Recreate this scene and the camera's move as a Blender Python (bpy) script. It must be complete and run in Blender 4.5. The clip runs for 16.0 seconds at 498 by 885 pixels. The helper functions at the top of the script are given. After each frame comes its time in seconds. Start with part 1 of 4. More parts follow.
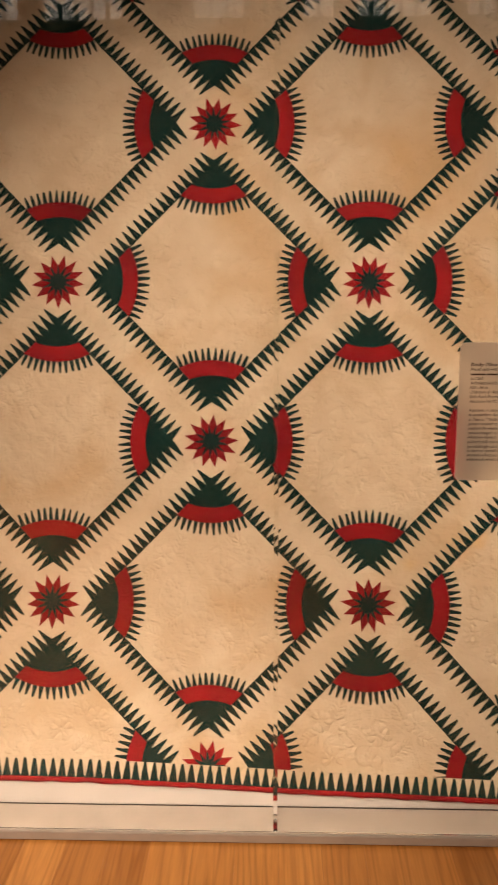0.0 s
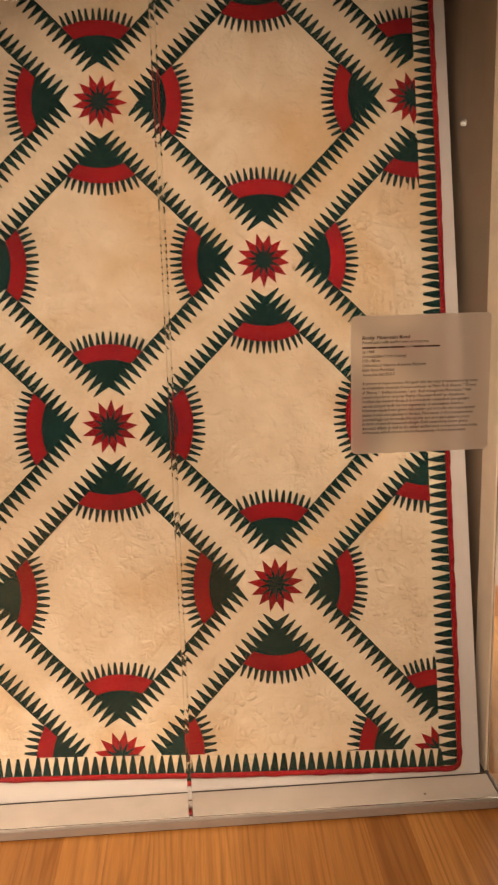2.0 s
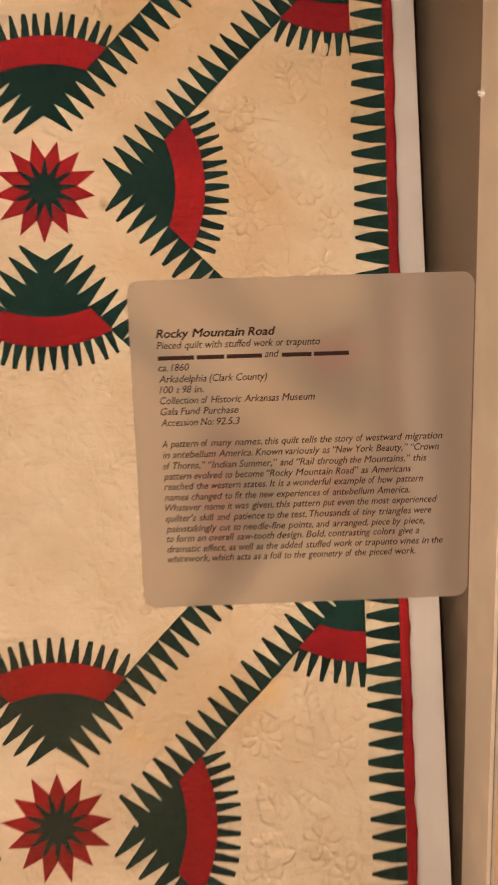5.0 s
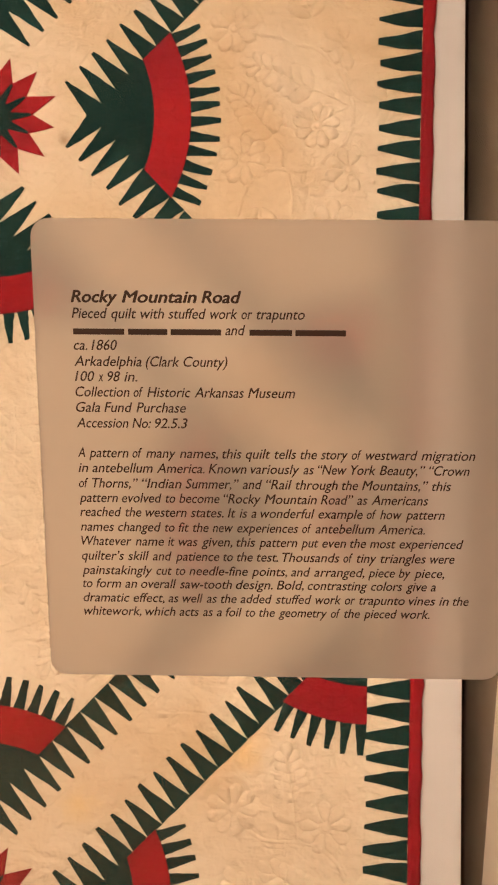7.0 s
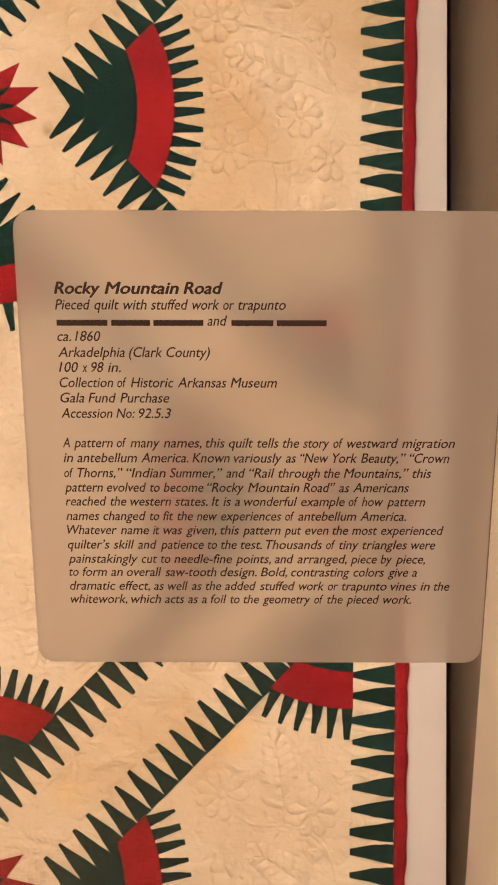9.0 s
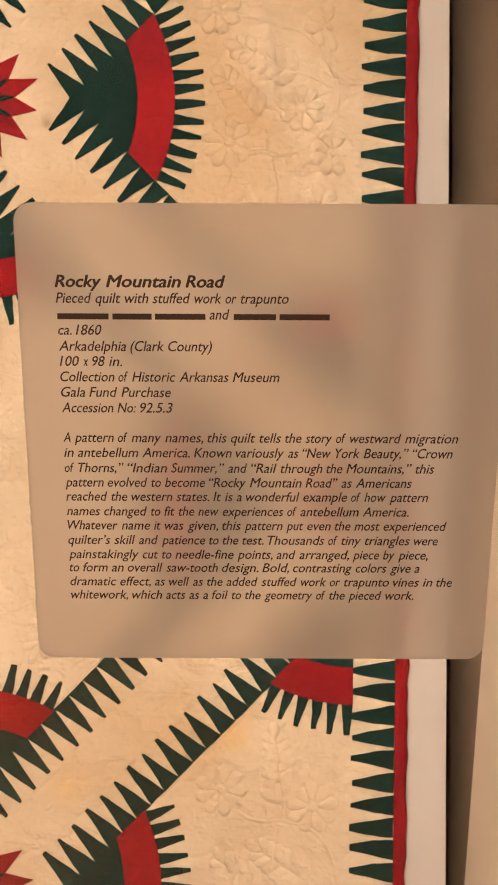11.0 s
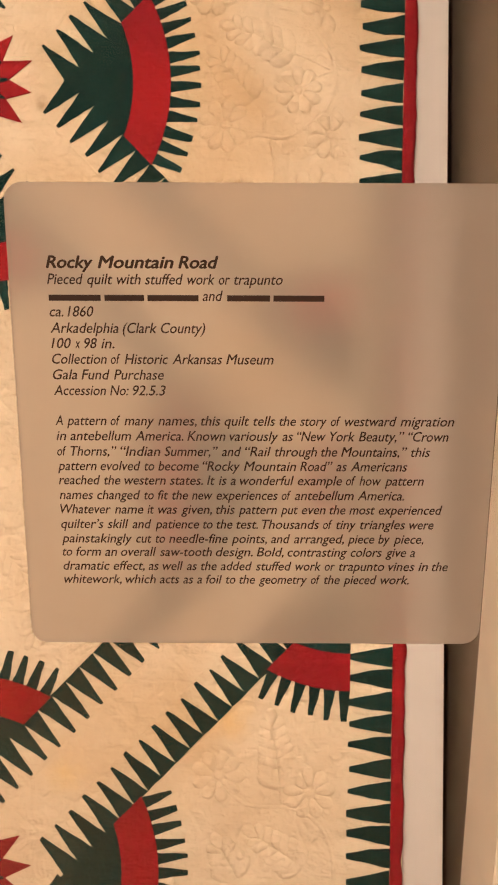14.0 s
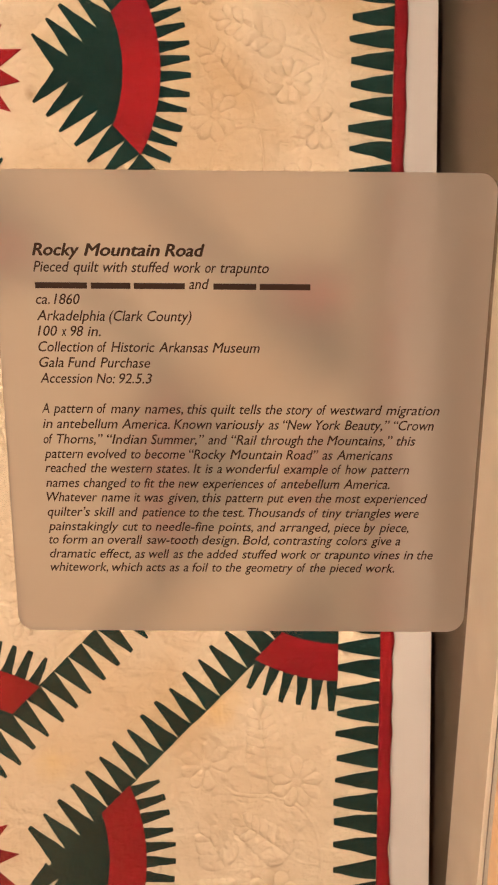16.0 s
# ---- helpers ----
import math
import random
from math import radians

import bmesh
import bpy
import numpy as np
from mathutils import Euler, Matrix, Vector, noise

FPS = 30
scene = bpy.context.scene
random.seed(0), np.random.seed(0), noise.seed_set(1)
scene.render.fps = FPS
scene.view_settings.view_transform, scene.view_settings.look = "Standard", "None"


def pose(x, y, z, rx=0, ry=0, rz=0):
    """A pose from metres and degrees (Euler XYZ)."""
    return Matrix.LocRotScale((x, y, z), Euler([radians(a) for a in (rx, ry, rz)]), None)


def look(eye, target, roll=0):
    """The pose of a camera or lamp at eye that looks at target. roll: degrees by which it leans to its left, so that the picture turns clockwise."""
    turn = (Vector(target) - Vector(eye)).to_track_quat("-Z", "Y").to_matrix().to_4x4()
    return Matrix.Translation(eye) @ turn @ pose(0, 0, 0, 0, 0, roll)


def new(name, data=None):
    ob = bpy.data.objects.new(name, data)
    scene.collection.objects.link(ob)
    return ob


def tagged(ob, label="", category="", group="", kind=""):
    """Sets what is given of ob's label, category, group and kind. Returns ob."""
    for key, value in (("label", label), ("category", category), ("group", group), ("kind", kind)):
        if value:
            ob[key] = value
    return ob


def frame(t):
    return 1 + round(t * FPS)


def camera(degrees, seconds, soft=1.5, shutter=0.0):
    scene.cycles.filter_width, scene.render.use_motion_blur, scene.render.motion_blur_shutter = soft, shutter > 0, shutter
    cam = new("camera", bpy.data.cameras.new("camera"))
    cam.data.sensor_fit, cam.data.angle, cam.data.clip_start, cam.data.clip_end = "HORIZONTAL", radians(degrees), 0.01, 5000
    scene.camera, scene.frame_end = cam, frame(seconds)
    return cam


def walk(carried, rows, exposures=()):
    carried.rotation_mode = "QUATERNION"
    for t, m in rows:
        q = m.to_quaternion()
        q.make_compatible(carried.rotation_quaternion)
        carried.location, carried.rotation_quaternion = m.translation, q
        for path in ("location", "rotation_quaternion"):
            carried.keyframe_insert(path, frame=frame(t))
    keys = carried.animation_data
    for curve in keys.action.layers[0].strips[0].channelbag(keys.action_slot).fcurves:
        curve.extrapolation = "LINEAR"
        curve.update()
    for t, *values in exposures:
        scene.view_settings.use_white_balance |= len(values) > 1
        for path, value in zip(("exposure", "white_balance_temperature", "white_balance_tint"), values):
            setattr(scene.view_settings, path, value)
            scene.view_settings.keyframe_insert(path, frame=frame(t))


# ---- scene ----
cam = camera(33.544, 16.0, soft=2.0, shutter=0.5)
EXPOSURES = [(0.0, -0.84, 6710, 9.6), (2.0, -0.8, 6710, 9.6), (3.0, -0.92, 6630, 9.5), (3.5, -1.12, 6600, 9.5), (3.7, -1.12, 6600, 9.5), (5.8, -0.42, 6470, 9.5), (16.0, -0.41, 6470, 9.5)]
ROWS = [
    (0.0, -0.6355, -1.7534, 1.3398, 78.429, 0.227, 1.673),
    (0.5, -0.5985, -1.7513, 1.3302, 78.396, 0.488, -0.291),
    (1.0, -0.5752, -1.7434, 1.3216, 78.363, 0.946, -1.074),
    (1.5, -0.5811, -1.7418, 1.3168, 78.294, 1.253, -2.584),
    (2.0, -0.5647, -1.7347, 1.3166, 77.582, 1.630, -3.655),
    (2.5, -0.4793, -1.6811, 1.2913, 76.247, 1.726, -4.287),
    (3.0, -0.3494, -1.5231, 1.2621, 75.290, -0.014, -5.245),
    (3.5, -0.2919, -1.3771, 1.2547, 75.285, -0.132, -5.182),
    (3.7, -0.2927, -1.2737, 1.2437, 76.116, 0.503, -6.014),
    (5.8, -0.0957, -0.5676, 1.1835, 79.023, 1.121, 1.513),
    (6.0, -0.0973, -0.5504, 1.1816, 78.624, 0.582, 1.756),
    (6.5, -0.1015, -0.5246, 1.1749, 78.160, 0.085, 1.662),
    (7.0, -0.1032, -0.5119, 1.1716, 77.625, -0.357, 0.955),
    (7.5, -0.1065, -0.5085, 1.1743, 77.282, -0.508, 0.556),
    (8.0, -0.1027, -0.5136, 1.1736, 77.202, -0.469, 0.318),
    (8.5, -0.0983, -0.5190, 1.1729, 77.052, -0.076, 0.205),
    (11.0, -0.1015, -0.5149, 1.1718, 76.568, -0.250, 0.049),
    (11.5, -0.1008, -0.5165, 1.1712, 76.393, -0.193, 0.202),
    (12.0, -0.0984, -0.5160, 1.1699, 76.333, -0.116, 0.260),
    (12.5, -0.0985, -0.5141, 1.1670, 76.192, -0.108, 0.266),
    (13.0, -0.0974, -0.5128, 1.1659, 75.958, -0.048, 0.148),
    (13.5, -0.0974, -0.5129, 1.1660, 75.903, -0.077, 0.029),
    (14.0, -0.0968, -0.5112, 1.1665, 75.869, -0.206, 0.134),
    (14.5, -0.0972, -0.5133, 1.1662, 75.830, -0.423, 0.114),
    (15.0, -0.0968, -0.5137, 1.1657, 75.780, -0.498, 0.143),
    (15.5, -0.0945, -0.5127, 1.1635, 75.589, -0.447, -0.078),
    (16.0, -0.0925, -0.5137, 1.1632, 75.480, -0.471, -0.304),
]
walk(cam, [(t, pose(x, y, z, rx, ry, rz)) for t, x, y, z, rx, ry, rz in ROWS], EXPOSURES)

# ---- light ----
world = bpy.data.worlds.new("room_air")
world.use_nodes = True
scene.world = world
world.node_tree.nodes["Background"].inputs[0].default_value = (1.0, 0.8, 0.62, 1)
world.node_tree.nodes["Background"].inputs[1].default_value = 0.02
WARM = (1.0, 0.74, 0.56)


def spot(name, eye, target, watts, spread, size=0.04, blend=0.6, colour=WARM):
    lamp = bpy.data.lights.new(name, "SPOT")
    lamp.energy, lamp.spot_size, lamp.spot_blend, lamp.shadow_soft_size, lamp.color = watts, radians(spread), blend, size, colour
    ob = new(name, lamp)
    ob.matrix_world = look(eye, target)
    return ob


LAMPS = [  # eye, target, watts, spread, colour
    ((-2.29, -3.25, 3.45), (-1.56, -0.93, -1.05), 1660, 53.5, WARM),
    ((-1.1, -3.19, 3.45), (-0.59, -0.16, 1.31), 490, 36.0, WARM),
    ((1.5, -0.6, 3.45), (1.0, 1.09, 1.22), 1550, 47, (1.0, 0.83, 0.68)),
]
for eye, target, watts, spread, colour in LAMPS:
    spot("track_light", eye, target, watts, spread, 0.04, 1.0, colour)


# ---- materials ----
def nodes_of(name):
    m = bpy.data.materials.new(name)
    m.use_nodes = True
    t = m.node_tree
    return m, t, t.nodes["Principled BSDF"]


def link(t, a, b):
    t.links.new(a, b)


def node(t, kind, **inputs):
    n = t.nodes.new(kind)
    for k, v in inputs.items():
        n.inputs[k.replace("_", " ")].default_value = v
    return n


def ramp(t, fac, stops):
    n = t.nodes.new("ShaderNodeValToRGB")
    e = n.color_ramp.elements
    e[0].position, e[0].color = stops[0][0], (*stops[0][1], 1)
    e[1].position, e[1].color = stops[-1][0], (*stops[-1][1], 1)
    for pos, col in stops[1:-1]:
        e.new(pos).color = (*col, 1)
    link(t, fac, n.inputs[0])
    return n


def mixed(t, fac, a, b, mode="MIX"):
    n = t.nodes.new("ShaderNodeMix")
    n.data_type, n.blend_type = "RGBA", mode
    for sock, val in ((n.inputs[0], fac), (n.inputs[6], a), (n.inputs[7], b)):
        if isinstance(val, bpy.types.NodeSocket):
            link(t, val, sock)
        else:
            sock.default_value = val if isinstance(val, float) else (*val, 1)
    return n.outputs[2]


def cloth(name, base, dark, stain=None, weave=1500, bump=0.25, spread=(0.4, 0.62), jitter=0.0, pucker=0.3, sheen=0.0, grain=1.0, crease=0.0, spots=()):
    """Old cotton: thread weave, creases, fading and stains at two sizes."""
    m, t, b = nodes_of(name)
    pos = node(t, "ShaderNodeNewGeometry").outputs["Position"]
    big = node(t, "ShaderNodeTexNoise", Scale=7.0, Detail=5.0, Roughness=0.62)
    fine = node(t, "ShaderNodeTexNoise", Scale=260.0, Detail=3.0, Roughness=0.7)
    mid = node(t, "ShaderNodeTexNoise", Scale=48.0, Detail=3.0, Roughness=0.55)
    for n in (big, fine, mid):
        link(t, pos, n.inputs["Vector"])
    col = mixed(t, ramp(t, big.outputs["Fac"], [(spread[0], (0, 0, 0)), (spread[1], (1, 1, 1))]).outputs[0], base, dark)
    if stain:
        blot = node(t, "ShaderNodeTexNoise", Scale=3.1, Detail=6.0, Roughness=0.55, Distortion=0.6)
        link(t, pos, blot.inputs["Vector"])
        f = ramp(t, blot.outputs["Fac"], [(0.5, (0, 0, 0)), (0.72, (0.95, 0.95, 0.95))])
        col = mixed(t, f.outputs[0], col, stain)
    for middle, size, tint in spots:
        away = t.nodes.new("ShaderNodeVectorMath")
        away.operation = "DISTANCE"
        link(t, pos, away.inputs[0])
        away.inputs[1].default_value = middle
        rag = t.nodes.new("ShaderNodeMath")
        rag.operation = "MULTIPLY_ADD"
        link(t, mid.outputs["Fac"], rag.inputs[0])
        rag.inputs[1].default_value = size * 1.6
        link(t, away.outputs["Value"], rag.inputs[2])
        f = ramp(t, rag.outputs[0], [(size * 0.9, (0.6, 0.6, 0.6)), (size * 1.8, (0, 0, 0))])
        col = mixed(t, f.outputs[0], col, tint)
    thread = ramp(t, fine.outputs["Fac"], [(0.3, (1 - 0.14 * grain,) * 3), (0.7, (1 + 0.06 * grain,) * 3)])
    col = mixed(t, 1.0, col, thread.outputs[0], "MULTIPLY")
    if jitter:
        info = node(t, "ShaderNodeObjectInfo")
        j = ramp(t, info.outputs["Random"], [(0.0, (1 - jitter,) * 3), (1.0, (1 + jitter,) * 3)])
        col = mixed(t, 1.0, col, j.outputs[0], "MULTIPLY")
    link(t, col, b.inputs["Base Color"])
    b.inputs["Roughness"].default_value = 0.9
    b.inputs["Sheen Weight"].default_value = sheen
    b.inputs["Specular IOR Level"].default_value = 0.1
    wx = node(t, "ShaderNodeTexWave", Scale=weave / 6.283, Distortion=0.6)
    wz = node(t, "ShaderNodeTexWave", Scale=weave / 6.283, Distortion=0.6)
    wz.bands_direction = "Z"
    link(t, pos, wx.inputs["Vector"])
    link(t, pos, wz.inputs["Vector"])
    add = t.nodes.new("ShaderNodeMath")
    link(t, wx.outputs["Fac"], add.inputs[0])
    link(t, wz.outputs["Fac"], add.inputs[1])
    b1 = node(t, "ShaderNodeBump", Strength=bump, Distance=0.0004)
    link(t, add.outputs[0], b1.inputs["Height"])
    if sheen:
        soft = node(t, "ShaderNodeTexNoise", Scale=22.0, Detail=2.0, Roughness=0.5, Distortion=1.2)
        link(t, pos, soft.inputs["Vector"])
        b3 = node(t, "ShaderNodeBump", Strength=0.85, Distance=0.008)
        link(t, soft.outputs["Fac"], b3.inputs["Height"])
        link(t, b1.outputs[0], b3.inputs["Normal"])
        b1 = b3
    if crease:
        lie = t.nodes.new("ShaderNodeMapping")
        lie.inputs["Scale"].default_value = (34.0, 60.0, 120.0)
        link(t, pos, lie.inputs["Vector"])
        fold = node(t, "ShaderNodeTexNoise", Scale=1.0, Detail=2.0, Roughness=0.5, Distortion=0.7)
        link(t, lie.outputs[0], fold.inputs["Vector"])
        crimp = node(t, "ShaderNodeTexNoise", Scale=115.0, Detail=1.0, Roughness=0.5, Distortion=0.8)
        link(t, pos, crimp.inputs["Vector"])
        both = t.nodes.new("ShaderNodeMath")
        both.operation = "MULTIPLY_ADD"
        link(t, fold.outputs["Fac"], both.inputs[0])
        both.inputs[1].default_value = 1.0
        link(t, crimp.outputs["Fac"], both.inputs[2])
        b4 = node(t, "ShaderNodeBump", Strength=crease, Distance=0.003)
        link(t, both.outputs[0], b4.inputs["Height"])
        link(t, b1.outputs[0], b4.inputs["Normal"])
        b1 = b4
    b2 = node(t, "ShaderNodeBump", Strength=pucker, Distance=0.004)
    link(t, mid.outputs["Fac"], b2.inputs["Height"])
    link(t, b1.outputs[0], b2.inputs["Normal"])
    link(t, b2.outputs[0], b.inputs["Normal"])
    return m


def painted(name, base, rough=0.5, wear=0.06, bump=0.05, scale=18.0):
    m, t, b = nodes_of(name)
    pos = node(t, "ShaderNodeNewGeometry").outputs["Position"]
    n1 = node(t, "ShaderNodeTexNoise", Scale=scale, Detail=5.0, Roughness=0.6)
    n2 = node(t, "ShaderNodeTexNoise", Scale=scale * 25, Detail=2.0)
    link(t, pos, n1.inputs["Vector"])
    link(t, pos, n2.inputs["Vector"])
    lo = tuple(c * (1 - wear) for c in base)
    hi = tuple(min(c * (1 + wear), 1.0) for c in base)
    link(t, ramp(t, n1.outputs["Fac"], [(0.35, lo), (0.65, hi)]).outputs[0], b.inputs["Base Color"])
    b.inputs["Roughness"].default_value = rough
    bp = node(t, "ShaderNodeBump", Strength=bump, Distance=0.001)
    link(t, n2.outputs["Fac"], bp.inputs["Height"])
    link(t, bp.outputs[0], b.inputs["Normal"])
    return m


def oak(name, tones, along="Y", rough=0.32, bold=0.45):
    """Varnished oak: long grain, cathedral figure, board-to-board tone."""
    m, t, b = nodes_of(name)
    pos = node(t, "ShaderNodeNewGeometry").outputs["Position"]
    rnd = node(t, "ShaderNodeObjectInfo").outputs["Random"]
    shift = t.nodes.new("ShaderNodeVectorMath")
    shift.operation = "MULTIPLY_ADD"
    comb = t.nodes.new("ShaderNodeCombineXYZ")
    for k in range(3):
        link(t, rnd, comb.inputs[k])
    link(t, comb.outputs[0], shift.inputs[0])
    shift.inputs[1].default_value = (7.3, 11.1, 3.7)
    link(t, pos, shift.inputs[2])
    mp = t.nodes.new("ShaderNodeMapping")
    mp.inputs["Scale"].default_value = (1.0, 0.055, 1.0) if along == "Y" else (0.15, 1.0, 1.0)
    link(t, shift.outputs[0], mp.inputs["Vector"])
    figure = node(t, "ShaderNodeTexWave", Scale=13.0, Distortion=20.0, Detail=1.2)
    figure.inputs["Detail Scale"].default_value = 1.3
    figure.inputs["Detail Roughness"].default_value = 0.45
    figure.bands_direction = "X" if along == "Y" else "Z"
    link(t, mp.outputs[0], figure.inputs["Vector"])
    mp2 = t.nodes.new("ShaderNodeMapping")
    mp2.inputs["Scale"].default_value = (160.0, 5.0, 160.0) if along == "Y" else (5.0, 160.0, 160.0)
    link(t, shift.outputs[0], mp2.inputs["Vector"])
    fibre = node(t, "ShaderNodeTexNoise", Scale=1.0, Detail=4.0, Roughness=0.65)
    link(t, mp2.outputs[0], fibre.inputs["Vector"])
    tone = ramp(t, rnd, [(0.0, tones[0]), (0.5, tones[1]), (1.0, tones[2])]).outputs[0]
    g1 = ramp(t, figure.outputs["Fac"], [(0.0, (0.6, 0.5, 0.4)), (0.16, (0.84, 0.79, 0.73)), (0.45, (1.0, 1.0, 1.0)), (0.8, (1.04, 1.04, 1.04))]).outputs[0]
    g2 = ramp(t, fibre.outputs["Fac"], [(0.34, (0.74, 0.67, 0.6)), (0.62, (1.05, 1.05, 1.05))]).outputs[0]
    col = mixed(t, bold, tone, g1, "MULTIPLY")
    col = mixed(t, 0.6, col, g2, "MULTIPLY")
    link(t, col, b.inputs["Base Color"])
    b.inputs["Roughness"].default_value = rough
    bp = node(t, "ShaderNodeBump", Strength=0.12, Distance=0.0006)
    link(t, fibre.outputs["Fac"], bp.inputs["Height"])
    link(t, bp.outputs[0], b.inputs["Normal"])
    return m


def clear(name, ior=1.49, colour=(0.98, 0.985, 0.975)):
    m, t, b = nodes_of(name)
    t.nodes.remove(b)
    g = node(t, "ShaderNodeBsdfGlass", Roughness=0.0, IOR=ior, Color=(*colour, 1))
    link(t, g.outputs[0], t.nodes["Material Output"].inputs[0])
    return m


def frosted(name):
    """Matt translucent vinyl: part scattering, part blurred see-through."""
    m, t, b = nodes_of(name)
    b.inputs["Base Color"].default_value = (0.74, 0.69, 0.6, 1)
    b.inputs["Roughness"].default_value = 0.55
    g = node(t, "ShaderNodeBsdfRefraction", Roughness=0.37, IOR=1.3, Color=(0.93, 0.9, 0.86, 1))
    mx = node(t, "ShaderNodeMixShader", Fac=0.6)
    link(t, b.outputs[0], mx.inputs[1])
    link(t, g.outputs[0], mx.inputs[2])
    link(t, mx.outputs[0], t.nodes["Material Output"].inputs[0])
    return m


def glowing(name, colour, strength):
    m, t, b = nodes_of(name)
    b.inputs["Base Color"].default_value = (*colour, 1)
    b.inputs["Emission Color"].default_value = (*colour, 1)
    b.inputs["Emission Strength"].default_value = strength
    return m


# old stains on the cream: middle, size, colour
SPOTS = [((-0.3135, 0.4058, 1.295), 0.009, (0.3, 0.17, 0.08)), ((-0.119, 0.2575, 0.6788), 0.03, (0.7, 0.47, 0.2)), ((-0.2884, 0.2432, 0.6175), 0.022, (0.7, 0.5, 0.24))]
CREAM = cloth("aged_cream_cotton", (0.74, 0.628, 0.474), (0.66, 0.535, 0.385), (0.58, 0.41, 0.24), bump=0.07, pucker=0.5, sheen=0.1, grain=0.5, crease=0.5, spots=SPOTS)
GREEN = cloth("dark_green_cotton", (0.006, 0.03, 0.028), (0.009, 0.035, 0.031), bump=0.04, grain=1.2, jitter=0.12, pucker=0.35, crease=0.3)
RED = cloth("turkey_red_cotton", (0.3, 0.013, 0.018), (0.225, 0.011, 0.018), bump=0.08, grain=1.8, jitter=0.1, pucker=0.4, crease=0.4)
LINEN = cloth("white_board_fabric", (0.6, 0.575, 0.56), (0.57, 0.545, 0.53), weave=1900, bump=0.06, pucker=0.05, grain=0.25)
CASE = painted("brown_case_lining", (0.255, 0.195, 0.14), 0.6)
POST = painted("pale_case_paint", (0.84, 0.74, 0.61), 0.5)
KERB = painted("grey_base_paint", (0.47, 0.43, 0.385), 0.4)
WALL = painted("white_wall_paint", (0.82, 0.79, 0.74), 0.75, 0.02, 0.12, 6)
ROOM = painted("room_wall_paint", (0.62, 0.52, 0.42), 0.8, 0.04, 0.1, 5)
INK = painted("black_vinyl_line", (0.018, 0.016, 0.015), 0.5, 0.2)
PRINT = painted("brown_black_print", (0.055, 0.03, 0.02), 0.6, 0.2)
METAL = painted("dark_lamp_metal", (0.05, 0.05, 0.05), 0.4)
DARK = painted("dark_subfloor", (0.03, 0.02, 0.012), 0.9)
FLOOR = oak("varnished_oak_floor", ((0.5, 0.215, 0.054), (0.66, 0.305, 0.08), (0.77, 0.38, 0.108)))
SKIRT = oak("orange_oak_trim", ((0.62, 0.28, 0.075),) * 3, "X", bold=0.15)
ACRYLIC = clear("clear_acrylic")
COATED = clear("low_glare_acrylic", 1.34)
VINYL = frosted("frosted_label_vinyl")
DAY = glowing("window_daylight", (1.0, 0.93, 0.84), 3.2)
BULB = glowing("lamp_face", (1.0, 0.85, 0.65), 30.0)


# ---- building helpers ----
def mesh_of(name, verts, faces, material, smooth=False):
    me = bpy.data.meshes.new(name)
    me.from_pydata(verts, [], faces)
    me.materials.append(material)
    if smooth:
        me.polygons.foreach_set("use_smooth", [True] * len(me.polygons))
    me.update()
    return me


def piece(name, verts, faces, material, parent=None, label="", smooth=False):
    ob = new(name, mesh_of(name, verts, faces, material, smooth))
    ob.parent = parent
    return tagged(ob, label)


def part(name, bm, material, parent, label=""):
    me = bpy.data.meshes.new(name)
    bm.to_mesh(me)
    bm.free()
    me.materials.append(material)
    ob = new(name, me)
    ob.parent = parent
    return tagged(ob, label)


def box(bm, lo, hi, bevel=0.0):
    made = bmesh.ops.create_cube(bm, size=1.0)["verts"]
    for v in made:
        v.co = Vector([lo[k] + (v.co[k] + 0.5) * (hi[k] - lo[k]) for k in range(3)])
    if bevel:
        edges = {e for v in made for e in v.link_edges}
        bmesh.ops.bevel(bm, geom=list(edges), offset=bevel, segments=2, affect="EDGES")
    return bm


def slab(name, lo, hi, material, parent=None, bevel=0.0, label=""):
    return part(name, box(bmesh.new(), lo, hi, bevel), material, parent, label)


def prism(name, poly, axis_a, axis_b, material, parent, label=""):
    """A polygon in the y-z plane, drawn out from x = axis_a to axis_b."""
    n = len(poly)
    verts = [(axis_a, y, z) for y, z in poly] + [(axis_b, y, z) for y, z in poly]
    faces = [tuple(range(n)), tuple(range(2 * n - 1, n - 1, -1))] + [(i, i + n, (i + 1) % n + n, (i + 1) % n) for i in range(n)]
    ob = piece(name, verts, faces, material, parent, label)
    bm = bmesh.new()
    bm.from_mesh(ob.data)
    bmesh.ops.recalc_face_normals(bm, faces=bm.faces)
    bm.to_mesh(ob.data)
    bm.free()
    return ob


def thing(name, label, category, at=(0, 0, 0), group="", kind=""):
    ob = new(name)
    ob.location = at
    return tagged(ob, label, category, group, kind)


# ---- the room ----
X0, X1, Y0, Y1, TOP = -4.6, 3.2, -4.7, 1.09, 4.0
tagged(slab("wall_north", (X0, Y1, 0), (X1, Y1 + 0.12, TOP), WALL), "white painted gallery wall carrying a black vine drawing", "wall", kind="structure")
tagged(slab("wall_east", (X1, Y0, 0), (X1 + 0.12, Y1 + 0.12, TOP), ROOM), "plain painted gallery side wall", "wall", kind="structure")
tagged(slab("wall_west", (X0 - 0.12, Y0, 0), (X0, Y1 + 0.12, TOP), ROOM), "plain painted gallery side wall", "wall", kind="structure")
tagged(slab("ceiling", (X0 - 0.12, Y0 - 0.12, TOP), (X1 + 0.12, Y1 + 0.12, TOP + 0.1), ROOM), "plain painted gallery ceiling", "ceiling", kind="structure")
